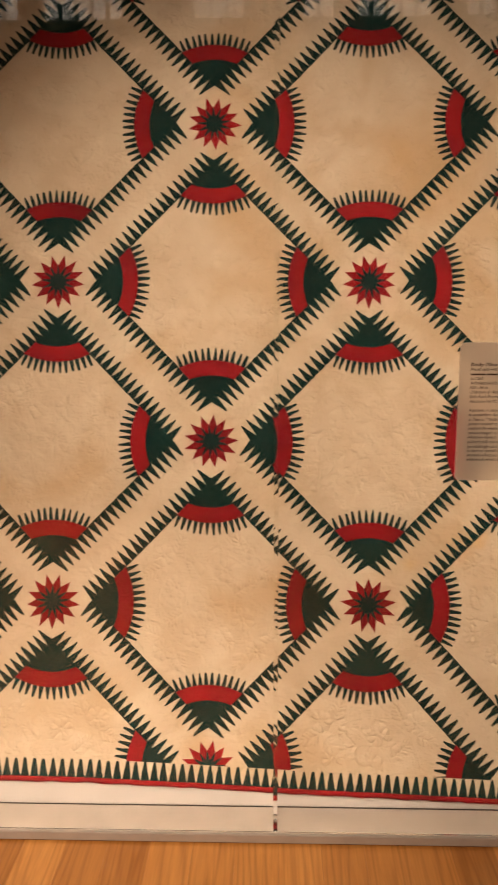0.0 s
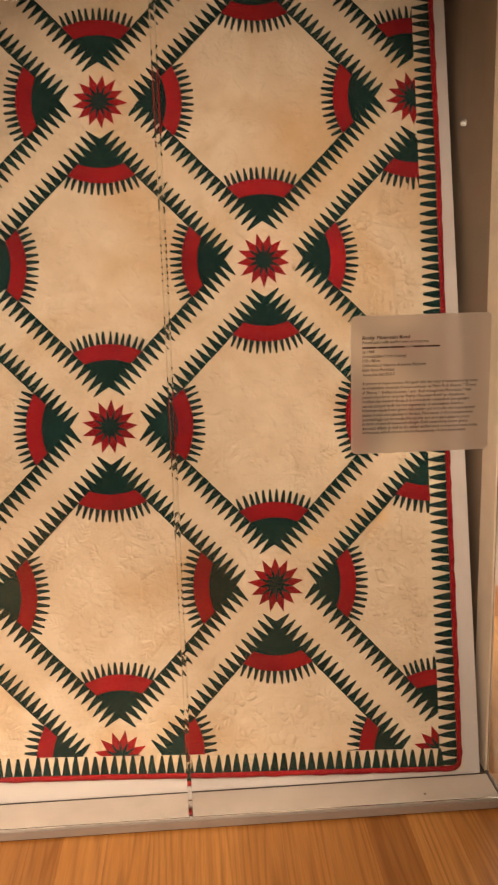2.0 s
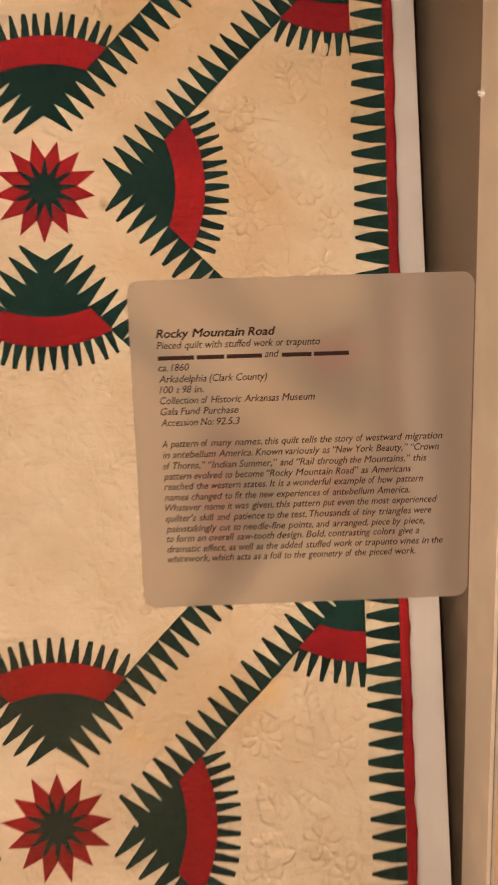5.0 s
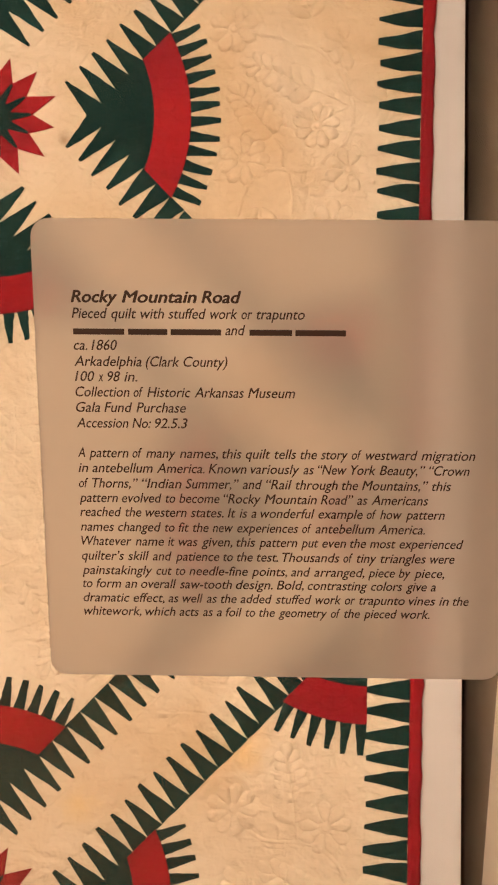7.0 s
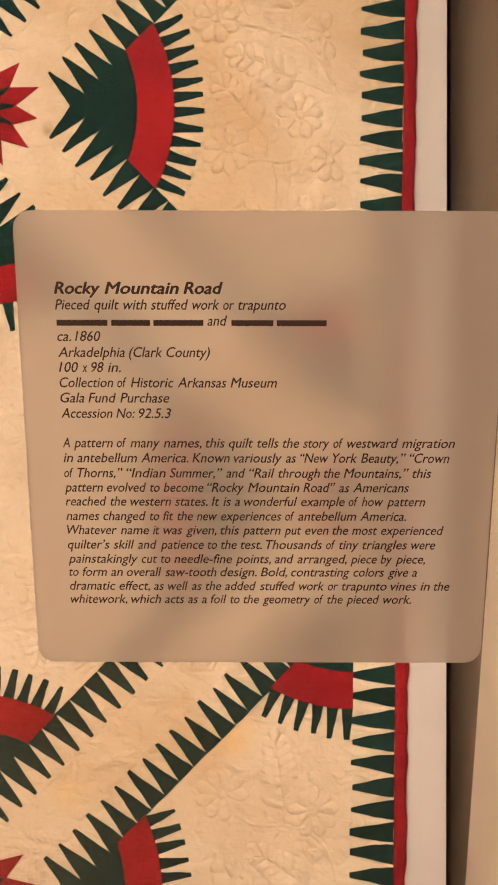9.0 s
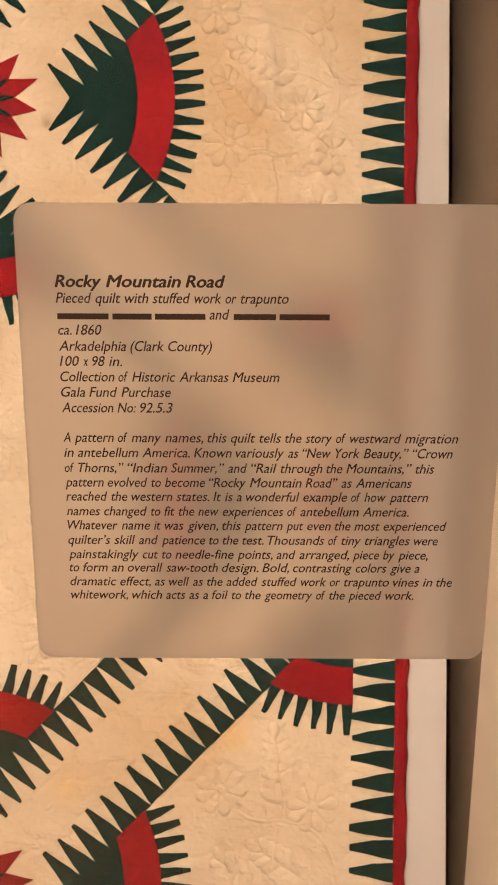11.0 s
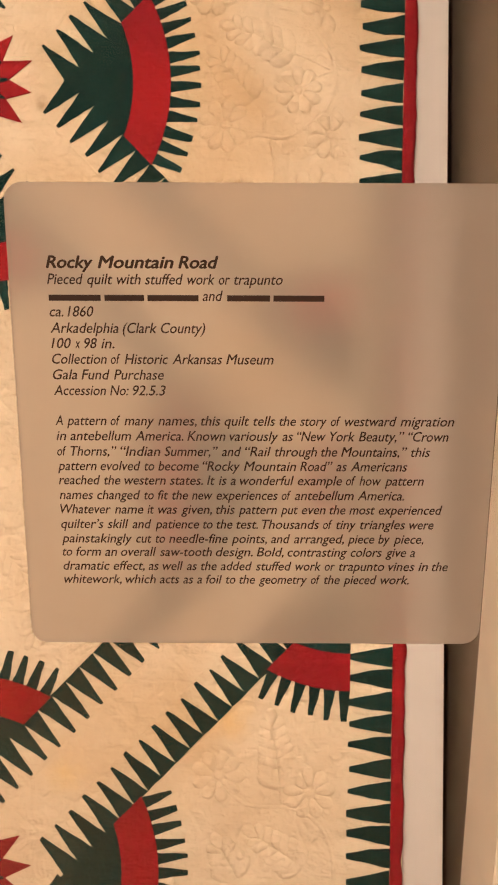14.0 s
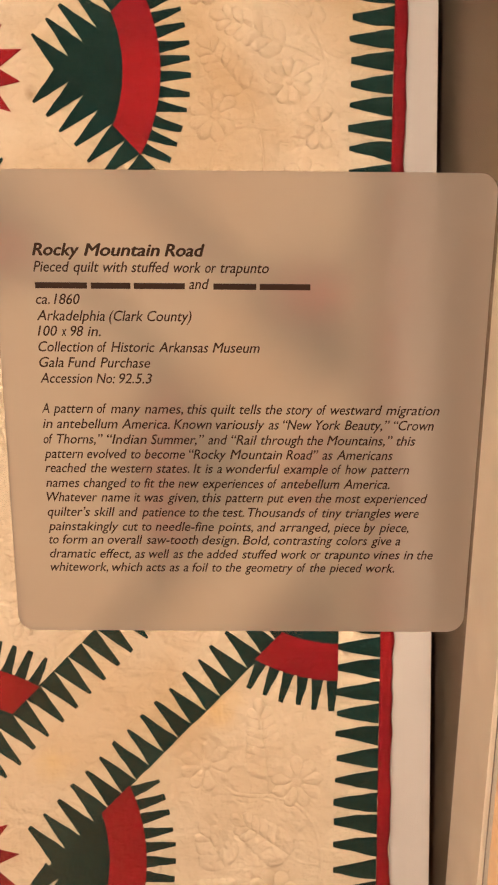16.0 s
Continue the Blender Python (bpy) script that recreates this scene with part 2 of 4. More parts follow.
# back wall with a row of high windows
south = thing("wall_south", "painted wall with a high row of windows", "wall", kind="structure")
HOLES = [(-3.1, -2.5), (-2.32, -1.74), (-1.22, -0.86), (-0.42, -0.2), (-0.04, 0.5), (0.75, 1.3)]
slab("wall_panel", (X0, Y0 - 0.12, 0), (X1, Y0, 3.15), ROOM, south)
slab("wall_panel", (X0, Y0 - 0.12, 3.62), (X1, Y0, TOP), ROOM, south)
edge = X0
for k, (a, b_) in enumerate(HOLES + [(X1, X1)]):
    slab("wall_panel", (edge, Y0 - 0.12, 3.15), (a, Y0, 3.62), ROOM, south)
    edge = b_
for k, (a, b_) in enumerate(HOLES):
    w = thing("window_%d" % (k + 1), "small high window with white bars and daylight behind", "window", kind="structure")
    slab("pane", (a, Y0 - 0.1, 3.15), (b_, Y0 - 0.09, 3.62), DAY, w)
    n = max(2, round((b_ - a) / 0.12))
    for i in range(1, n):
        x = a + (b_ - a) * i / n
        slab("bar", (x - 0.012, Y0 - 0.085, 3.15), (x + 0.012, Y0 - 0.05, 3.62), METAL, w)

base = thing("baseboard", "orange varnished oak baseboard along the white wall", "baseboard", kind="structure")
prism("board", [(Y1, 0.001), (Y1 - 0.018, 0.001), (Y1 - 0.018, 0.1), (Y1 - 0.012, 0.112), (Y1, 0.112)], X0, X1, SKIRT, base)
prism("shoe_moulding", [(Y1 - 0.0185, 0.001), (Y1 - 0.0255, 0.001), (Y1 - 0.025, 0.02), (Y1 - 0.0225, 0.026), (Y1 - 0.0185, 0.028)], X0, X1, SKIRT, base)

# ---- the display case ----
TILT = radians(13.54)
SKEW = radians(-0.28)
QY, QZ = 0.1244, 0.1263  # where the pattern's corner star lies
NRM = Vector((0, -math.cos(TILT), math.sin(TILT)))
UPV = Vector((0, math.sin(TILT), math.cos(TILT)))
CS, SN = math.cos(SKEW), math.sin(SKEW)


def fold(u, v, u0, lean, v0, v1, wide, high):
    """One soft hanging fold between two heights."""
    a = (u - u0 - lean * (v - v0)) / wide
    s = min(max((v - v0) / 0.09, 0.0), 1.0) * min(max((v1 - v) / 0.09, 0.0), 1.0)
    return high * math.exp(-a * a) * s


def sway(u, v):
    """Slow waves of the hanging cloth, with one long fold beside the label."""
    crest = -0.058 - 0.13 * (v - 1.0)
    long = fold(u, v, -0.058, -0.13, 1.0, 1.42, 0.062 if u < crest else 0.014, 0.0085)
    return long + fold(u, v, -0.02, -0.1, 1.0, 1.36, 0.013, 0.003) + fold(u, v, -0.3, -0.12, 0.62, 1.02, 0.02, 0.0028) + fold(u, v, -0.42, 0.08, 0.9, 1.2, 0.02, 0.0022) + 0.0016 * math.sin(9.1 * u + 2.3 * v) + 0.0013 * math.sin(5.3 * v - 3.1 * u + 1.0) + 0.0008 * math.sin(17 * u + 1.3) * math.sin(13 * v) + 0.0017 * noise.noise(Vector((u * 15, v * 3.2, 0.3)))


def at_quilt(u, v, h=0.0):
    h += sway(u, v)
    a, b_ = u * CS - v * SN, u * SN + v * CS
    return (a + NRM.x * h, QY + UPV.y * b_ + NRM.y * h, QZ + UPV.z * b_ + NRM.z * h)


def at_board(a, b_, h):
    return (a, QY + UPV.y * b_ + NRM.y * h, QZ + UPV.z * b_ + NRM.z * h)


LEFT, RIGHT, SEAM, HIGH = -2.535, 0.131, -0.629, 2.8
case = thing("display_case", "tall greige display case with clear acrylic front panels on oak floor", "display case")
slab("base", (LEFT - 0.008, -0.01, 0.004), (RIGHT + 0.007, 0.099, 0.026), KERB, case, 0.0015, "grey painted low base")
# near-black slab: paints the line of shade between base and floor
slab("base_shade_strip", (LEFT, -0.004, 0.0), (RIGHT, 0.8, 0.006), METAL, case)
# sunk floor coloured dark too, for the shade line below the board
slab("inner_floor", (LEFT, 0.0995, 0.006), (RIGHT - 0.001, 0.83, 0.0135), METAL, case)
slab("corner_post", (0.126, 0.122, 0.0135), (0.1395, 0.222, HIGH), POST, case, 0.0015)
slab("side_panel", (0.131, 0.2225, 0.0135), (0.1395, 0.85, HIGH), CASE, case)
slab("side_panel", (LEFT - 0.0055, 0.11, 0.0135), (LEFT + 0.013, 0.85, HIGH), CASE, case, 0.0015)
# unseen back, coloured dark so the gap beside the board stays in deep shade
slab("back_panel", (LEFT + 0.0135, 0.832, 0.0135), (0.1305, 0.85, HIGH), DARK, case)
slab("top_panel", (LEFT - 0.008, -0.01, HIGH + 0.0005), (RIGHT + 0.007, 0.85, HIGH + 0.03), CASE, case)
P = 0.0055
for a, b_ in ((SEAM + 0.0015, RIGHT), (-1.77, SEAM - 0.0015), (LEFT, -1.773)):
    slab("front_pane", (a, 0.0, 0.0265), (b_, P, HIGH), COATED, case, 0.0006, "clear acrylic front panel").visible_shadow = False
for a in (RIGHT - P, LEFT):
    slab("side_pane", (a, P + 0.0005, 0.0265), (a + P, 0.1095, HIGH), ACRYLIC, case, 0.0006, "clear acrylic side return").visible_shadow = False


def depth_at(z, h):
    """The y of the tilted board's front, h in front of the cloth, at the height z."""
    b_ = (z - QZ - NRM.z * h) / UPV.z
    return QY + UPV.y * b_ + NRM.y * h


for x in (SEAM, -1.7715):
    prism("divider_fin", [(P + 0.0005, 0.0265), (depth_at(0.027, 0.016), 0.0265), (depth_at(0.027, 0.016) + 0.04, 2.6), (P + 0.0005, 2.6)], x - 0.005, x + 0.005, ACRYLIC, case, "clear acrylic divider between two panels").visible_shadow = False
slab("gasket", (RIGHT - 0.0105, 0.006, 0.0262), (RIGHT - 0.006, 0.109, 0.0292), METAL, case)

def screw(at, turn):
    bm = bmesh.new()
    bmesh.ops.create_cone(bm, cap_ends=True, segments=14, radius1=0.003, radius2=0.0022, depth=0.0012)
    ob = part("screw", bm, METAL, case, "small dark screw head")
    ob.matrix_world = Matrix.Translation(at) @ turn


screw((-0.056, 0.034, 0.0265), Matrix.Identity(4))
screw((0.1325, 0.1216, 1.126), Matrix.Rotation(radians(90), 4, "X"))

# ---- the tilted mount board ----
mount = thing("mount_board", "white fabric-covered board leaning back inside the case", "mount board")
corners = [(LEFT + 0.04, -0.105), (0.1075, -0.105), (0.1095, 2.6), (LEFT + 0.04, 2.6)]
verts = [at_board(a, b_, -0.006) for a, b_ in corners] + [at_board(a, b_, -0.036) for a, b_ in corners]
bm = bmesh.new()
vs = [bm.verts.new(v) for v in verts]
for f in ((0, 1, 2, 3), (7, 6, 5, 4), (0, 4, 5, 1), (1, 5, 6, 2), (2, 6, 7, 3), (3, 7, 4, 0)):
    bm.faces.new([vs[i] for i in f])
bmesh.ops.recalc_face_normals(bm, faces=bm.faces)
bmesh.ops.bevel(bm, geom=list(bm.edges), offset=0.002, segments=2, affect="EDGES")
part("board", bm, LINEN, mount)
verts = [at_board(a, b_, h) for h in (-0.0365, -0.048) for a, b_ in ((LEFT + 0.02, -0.09), (0.088, -0.09), (0.088, 2.6), (LEFT + 0.02, 2.6))]
bm = bmesh.new()
vs = [bm.verts.new(v) for v in verts]
for f in ((0, 1, 2, 3), (7, 6, 5, 4), (0, 4, 5, 1), (1, 5, 6, 2), (2, 6, 7, 3), (3, 7, 4, 0)):
    bm.faces.new([vs[i] for i in f])
bmesh.ops.recalc_face_normals(bm, faces=bm.faces)
part("backing_frame", bm, DARK, mount, "dark backing behind the white board")
slab("foot_rail", (LEFT + 0.06, 0.128, 0.0135), (0.09, 0.15, 0.03), METAL, mount)

# ---- the quilt ----
quilt = thing("quilt", "cream quilt with red and green saw-tooth piecing on white board", "quilt")
DU, DV, DROP, N = 0.4015, 0.4115, -0.0115, 6
IN_R, IN_L, IN_T = 0.0035, -2.409, 2.4575
TOOTH = 0.0445
rnd = random.Random(7)


def low(u):
    """The inner line of the bottom border, which sags towards one corner."""
    return -0.033 + 0.033 * min(max(-u, 0.0), 1.15)


def rim_u(v):
    """Where the side border meets its binding: it runs outwards towards the top."""
    return 0.0475 + 0.0046 * min(max(v, 0.0), 1.4) ** 2


def star_at(k, j):
    v = j * DV + DROP if j else low(-k * DU) - 0.007
    return -k * DU + 0.005, v


def cut(poly, a, b_, c):
    """Keeps what lies where a*u + b*v <= c."""
    out = []
    for i, p in enumerate(poly):
        q = poly[(i + 1) % len(poly)]
        dp, dq = a * p[0] + b_ * p[1] - c, a * q[0] + b_ * q[1] - c
        if dp <= 0:
            out.append(p)
        if dp * dq < 0:
            s = dp / (dp - dq)
            out.append((p[0] + s * (q[0] - p[0]), p[1] + s * (q[1] - p[1])))
    return out


def inside(poly):
    poly = cut(poly, 1, 0, rim_u(sum(p[1] for p in poly) / len(poly)) - TOOTH + 0.0005)
    poly = cut(poly, -1, 0, -IN_L) if poly else poly
    poly = cut(poly, 0, 1, IN_T) if poly else poly
    if poly:
        mu = sum(p[0] for p in poly) / len(poly)
        slope = 0.033 if -1.15 < mu < 0 else 0.0
        # below the sagging line v = low(u)
        poly = cut(poly, -slope, -1, -(low(mu) + slope * mu))
    return poly if len(poly) > 2 else None


def patch(poly, thick):
    """A thin raised patch of cloth: a top with its edge turned down."""
    n = len(poly)
    cu, cv = sum(p[0] for p in poly) / n, sum(p[1] for p in poly) / n
    verts = [at_quilt(u, v, thick) for u, v in poly] + [at_quilt(u, v, -0.001) for u, v in poly]
    area = sum(poly[i][0] * poly[(i + 1) % n][1] - poly[(i + 1) % n][0] * poly[i][1] for i in range(n))
    top = tuple(range(n)) if area > 0 else tuple(range(n - 1, -1, -1))
    sides = [(i, i + n, (i + 1) % n + n, (i + 1) % n) for i in range(n)]
    if area < 0:
        sides = [s[::-1] for s in sides]
    return verts, [top] + sides


def draped(poly, thick):
    """A larger patch, cut into small faces so that it follows the cloth's waves."""
    bm = bmesh.new()
    bm.faces.new([bm.verts.new((u, v, 0)) for u, v in poly])
    bm.normal_update()
    bmesh.ops.triangulate(bm, faces=bm.faces[:])
    for _ in range(4):
        long = [e for e in bm.edges if e.calc_length() > 0.011]
        if not long:
            break
        bmesh.ops.subdivide_edges(bm, edges=long, cuts=1)
        bmesh.ops.triangulate(bm, faces=[f for f in bm.faces if len(f.verts) > 3])
    bmesh.ops.recalc_face_normals(bm, faces=bm.faces)
    if sum(f.normal.z for f in bm.faces) < 0:
        bmesh.ops.reverse_faces(bm, faces=bm.faces)
    bm.verts.index_update()
    flat = [(v.co.x, v.co.y) for v in bm.verts]
    n = len(flat)
    verts = [at_quilt(u, v, thick) for u, v in flat] + [at_quilt(u, v, -0.001) for u, v in flat]
    faces = [tuple(v.index for v in f.verts) for f in bm.faces]
    for e in bm.edges:
        if e.is_boundary:
            lp = e.link_loops[0]
            a, b_ = lp.vert.index, lp.link_loop_next.vert.index
            faces.append((b_, a, a + n, b_ + n))
    bm.free()
    return verts, faces


class Pile:
    """Patches of one kind: those near the label each an object, the rest one mesh."""

    def __init__(self, name, material, thick, parent, most=300):
        self.name, self.material, self.thick, self.parent, self.most, self.items = name, material, thick, parent, most, []

    def add(self, poly, clip=True):
        poly = inside(poly) if clip else poly
        if poly:
            self.items.append(poly)

    def close(self, label=""):
        def far(poly):
            u = sum(p[0] for p in poly) / len(poly)
            v = sum(p[1] for p in poly) / len(poly)
            return abs(u + 0.15) + abs(v - 0.85) * 0.6
        self.items.sort(key=far)
        for poly in self.items[:self.most]:
            piece(self.name, *patch(poly, self.thick), self.material, self.parent)
        verts, faces = [], []
        for poly in self.items[self.most:]:
            v, f = patch(poly, self.thick)
            n = len(verts)
            verts += v
            faces += [tuple(i + n for i in q) for q in f]
        if verts:
            tagged(piece(self.name + "_field", verts, faces, self.material, self.parent), label, kind="stuff")


def wobble(a):
    return rnd.uniform(-a, a)


def tooth(a, b_, reach, blunt=0.0016, lean=0.0, full=0.0):
    """A needle-pointed triangle on the base a-b, pointing to its left side by reach."""
    du, dv = b_[0] - a[0], b_[1] - a[1]
    ln = math.hypot(du, dv)
    du, dv = du / ln, dv / ln
    nu, nv = -dv, du
    mu, mv = (a[0] + b_[0]) / 2 + du * (lean + wobble(0.0012)), (a[1] + b_[1]) / 2 + dv * (lean + wobble(0.0012))
    r = reach + wobble(0.0012)
    tu, tv = mu + nu * r, mv + nv * r
    w1 = blunt * rnd.uniform(0.7, 1.3)
    w2 = 0.55 * ln * 0.5 + 0.45 * w1 + full * ln
    hu, hv = mu + nu * r * 0.45, mv + nv * r * 0.45
    pts = [a, b_, (hu + du * w2, hv + dv * w2), (tu + du * w1, tv + dv * w1), (tu - du * w1, tv - dv * w1), (hu - du * w2, hv - dv * w2)]
    # edges cut and turned by hand: a few uneven steps along each
    out = []
    for i, p in enumerate(pts):
        q = pts[(i + 1) % 6]
        out.append((p[0] + wobble(0.0004), p[1] + wobble(0.0004)))
        if i in (1, 2, 4, 5):
            out += [(p[0] + f * (q[0] - p[0]) + wobble(0.00045), p[1] + f * (q[1] - p[1]) + wobble(0.00045)) for f in (0.33, 0.67)]
        elif i == 0:
            out += [(p[0] + 0.5 * (q[0] - p[0]) + wobble(0.0007), p[1] + 0.5 * (q[1] - p[1]) + wobble(0.0007))]
    return out


# cream top and the wadding's edge
verts, faces = [], []
nu, nv = 260, 220
for j in range(nv + 1):
    for i in range(nu + 1):
        fu, fv = i / nu, j / nv
        u = (IN_L - 0.058) + fu * (IN_R - IN_L + 0.116)
        lo_v = low(u) - 0.056
        v = lo_v + fv * (IN_T + 0.056 - lo_v)
        verts.append(at_quilt(u, v, 0.0))
for j in range(nv):
    for i in range(nu):
        a = j * (nu + 1) + i
        faces.append((a, a + 1, a + nu + 2, a + nu + 1))
piece("quilt_top", verts, faces, CREAM, quilt, "aged cream cotton with stuffed floral quilting", smooth=True)

sash = Pile("sash_tooth", GREEN, 0.001, quilt)
ring = Pile("fan_tooth", GREEN, 0.001, quilt)
rim = Pile("border_tooth", GREEN, 0.001, quilt)
APEX, TIP = 0.101, 0.0446
# strips pieced wider or narrower than the rest: first star, way, side
UNEVEN = {(1, 1, 0, -1): 0.005, (1, 1, 0, 1): -0.0045, (0, 2, 1, -1): 0.0078}
# the same for the wedges beside them: star, way; plus side, minus side
WEDGES = {(1, 1, 0): (0.005, 0.0), (1, 1, 1): (0.0, -0.0045), (1, 3, 0): (0.0, 0.0085), (0, 2, 3): (0.0, 0.004), (0, 2, 1): (0.0078, 0.0), (0, 2, 2): (-0.0045, 0.0)}
REACH = {(0, 2, 3): 0.008, (1, 3, 0): 0.0025, (1, 1, 0): -0.0042}
fans = []


def fan(cu, cv, ang, plus, minus, far=0.0, wide=(0.0, 0.0)):
    """One wedge: green point, red band, ring of teeth. plus and minus: the ways of the strips on its two sides."""
    ca, sa = math.cos(ang), math.sin(ang)

    def put(x, y):
        return cu + x * ca - y * sa, cv + x * sa + y * ca

    # slopes of the two edges, seen along the wedge's own axis
    mp = (plus[1] * ca - plus[0] * sa) / (plus[0] * ca + plus[1] * sa)
    mm = -(minus[1] * ca - minus[0] * sa) / (minus[0] * ca + minus[1] * sa)
    hw = APEX / math.sqrt(2)
    cp, cm = (hw + wide[0]) * math.hypot(1, mp), (hw + wide[1]) * math.hypot(1, mm)
    tip_x = (cp + cm) / (mp + mm)
    tip_y = mp * tip_x - cp

    def edge_angle(cx, r, m, c):
        """Where the arc meets the edge y = m x - c."""
        lo_a, hi_a = 0.0, 1.3
        for _ in range(40):
            mid = (lo_a + hi_a) / 2
            if r * math.sin(mid) < m * (cx + r * math.cos(mid)) - c:
                lo_a = mid
            else:
                hi_a = mid
        return lo_a

    def arc(cx, r, n):
        top, bot = edge_angle(cx, r, mp, cp - 0.0022), edge_angle(cx, r, mm, cm - 0.0022)
        return [put(cx + r * math.cos(-bot + (top + bot) * i / n), r * math.sin(-bot + (top + bot) * i / n)) for i in range(n + 1)], top, bot
    g, _, _ = arc(0.012 + far, 0.157, 14)
    r, r_top, r_bot = arc(0.02 + far, 0.188, 14)
    green = [put(tip_x - 0.002, tip_y)] + g
    red = g[::-1] + r
    for poly, name, mat in ((green, "fan_wedge", GREEN), (red, "fan_band", RED)):
        q = inside(poly)
        if q:
            piece(name, *draped(q, 0.0013 if mat is RED else 0.0011), mat, quilt)
    n = 12
    for i in range(n):
        a0, a1 = -r_bot + (r_top + r_bot) * i / n, -r_bot + (r_top + r_bot) * (i + 1) / n
        p0 = put(0.02 + far + 0.187 * math.cos(a0), 0.187 * math.sin(a0))
        p1 = put(0.02 + far + 0.187 * math.cos(a1), 0.187 * math.sin(a1))
        inset = 0.1
        q1 = (p1[0] + (p0[0] - p1[0]) * inset, p1[1] + (p0[1] - p1[1]) * inset)
        q0 = (p0[0] + (p1[0] - p0[0]) * inset, p0[1] + (p1[1] - p0[1]) * inset)
        ring.add(tooth(q1, q0, 0.032, 0.0024))


def seg_teeth(k0, j0, k1, j1):
    """Both rows of teeth along the strip between two stars."""
    (u0, v0), (u1, v1) = star_at(k0, j0), star_at(k1, j1)
    ln = math.hypot(u1 - u0, v1 - v0)
    du, dv = (u1 - u0) / ln, (v1 - v0) / ln
    h, s0, n = APEX / math.sqrt(2), APEX / math.sqrt(2), 21
    step = (ln - 2 * s0) / 20.75
    for side in (1, -1):
        hs = h + UNEVEN.get((k0, j0, k1, side), 0.0)
        nx, ny = -dv * side * hs, du * side * hs
        for i in range(n):
            a = s0 + i * step + wobble(0.0006)
            b_ = s0 + (i + 1) * step
            pa, pb = (u0 + du * a + nx, v0 + dv * a + ny), (u0 + du * b_ + nx, v0 + dv * b_ + ny)
            sash.add(tooth(pb, pa, TIP) if side > 0 else tooth(pa, pb, TIP))


for j in range(N + 1):
    for k in range(N + 1):
        if (k + j) % 2:
            continue
        cu, cv = star_at(k, j)
        turn = wobble(0.2)
        # red star with green needles between its points
        pts = []
        for i in range(26):
            r = (0.069 + wobble(0.003)) if i % 2 == 0 else 0.0425
            a = turn + math.tau * i / 26
            pts.append((cu + r * math.cos(a), cv + r * math.sin(a)))
        q = inside(pts)
        if q:
            star = piece("star", *draped(q, 0.0011), RED, quilt)
            pts = []
            for i in range(13):
                a = turn + math.tau * (i + 0.5) / 13
                for r, w in ((0.021, -0.2), (0.032, -0.085), (0.0412, -0.028), (0.0412, 0.028), (0.032, 0.085), (0.021, 0.2)):
                    pts.append((cu + r * math.cos(a + w), cv + r * math.sin(a + w)))
            q = inside(pts)
            if q:
                piece("star_center", *draped(q, 0.0017), GREEN, star)
        ways = []
        for dk, dj in ((-1, 1), (1, 1), (1, -1), (-1, -1)):
            su, sv = star_at(k + dk, j + dj) if j + dj >= 0 else (cu - dk * DU, cv - DV)
            ln = math.hypot(su - cu, sv - cv)
            ways.append(((su - cu) / ln, (sv - cv) / ln))
        for i in range(4):
            fan(cu, cv, i * math.pi / 2, ways[i], ways[i - 1], 0.009 if j == 1 and i == 3 else REACH.get((k, j, i), 0.0), WEDGES.get((k, j, i), (0.0, 0.0)))
        for dk in (-1, 1):
            if j < N and 0 <= k + dk <= N:
                seg_teeth(k, j, k + dk, j + 1)

# borders: teeth point inwards, red binding outside
pitch = 0.0234
n = int((IN_T - low(0)) / pitch) + 2
for i in range(n):
    v = -0.0353 + (i - 2) * pitch
    a, b_ = v + 0.0012, v + pitch - 0.0012
    tail = wobble(0.002)
    rim.add(tooth((rim_u(a), a), (rim_u(b_), b_), TOOTH + wobble(0.001), 0.0026, tail, 0.035), False)
    rim.add(tooth((IN_L - TOOTH, b_), (IN_L - TOOTH, a), TOOTH, 0.0026, tail, 0.035), False)
pitch = 0.02347
for i in range(int((IN_R - IN_L) / pitch) + 1):
    u2 = 0.004 - i * pitch + pitch / 2 - 0.0006
    u = u2 - pitch + 0.0012
    rim.add(tooth((u, low(u) - 0.046), (u2, low(u2) - 0.046), 0.045, 0.0028), False)
    rim.add(tooth((u2, IN_T + 0.046), (u, IN_T + 0.046), 0.045, 0.0028), False)
sash.close("dark green saw-tooth triangles")
ring.close("dark green saw-tooth triangles")
rim.close("dark green saw-tooth triangles")


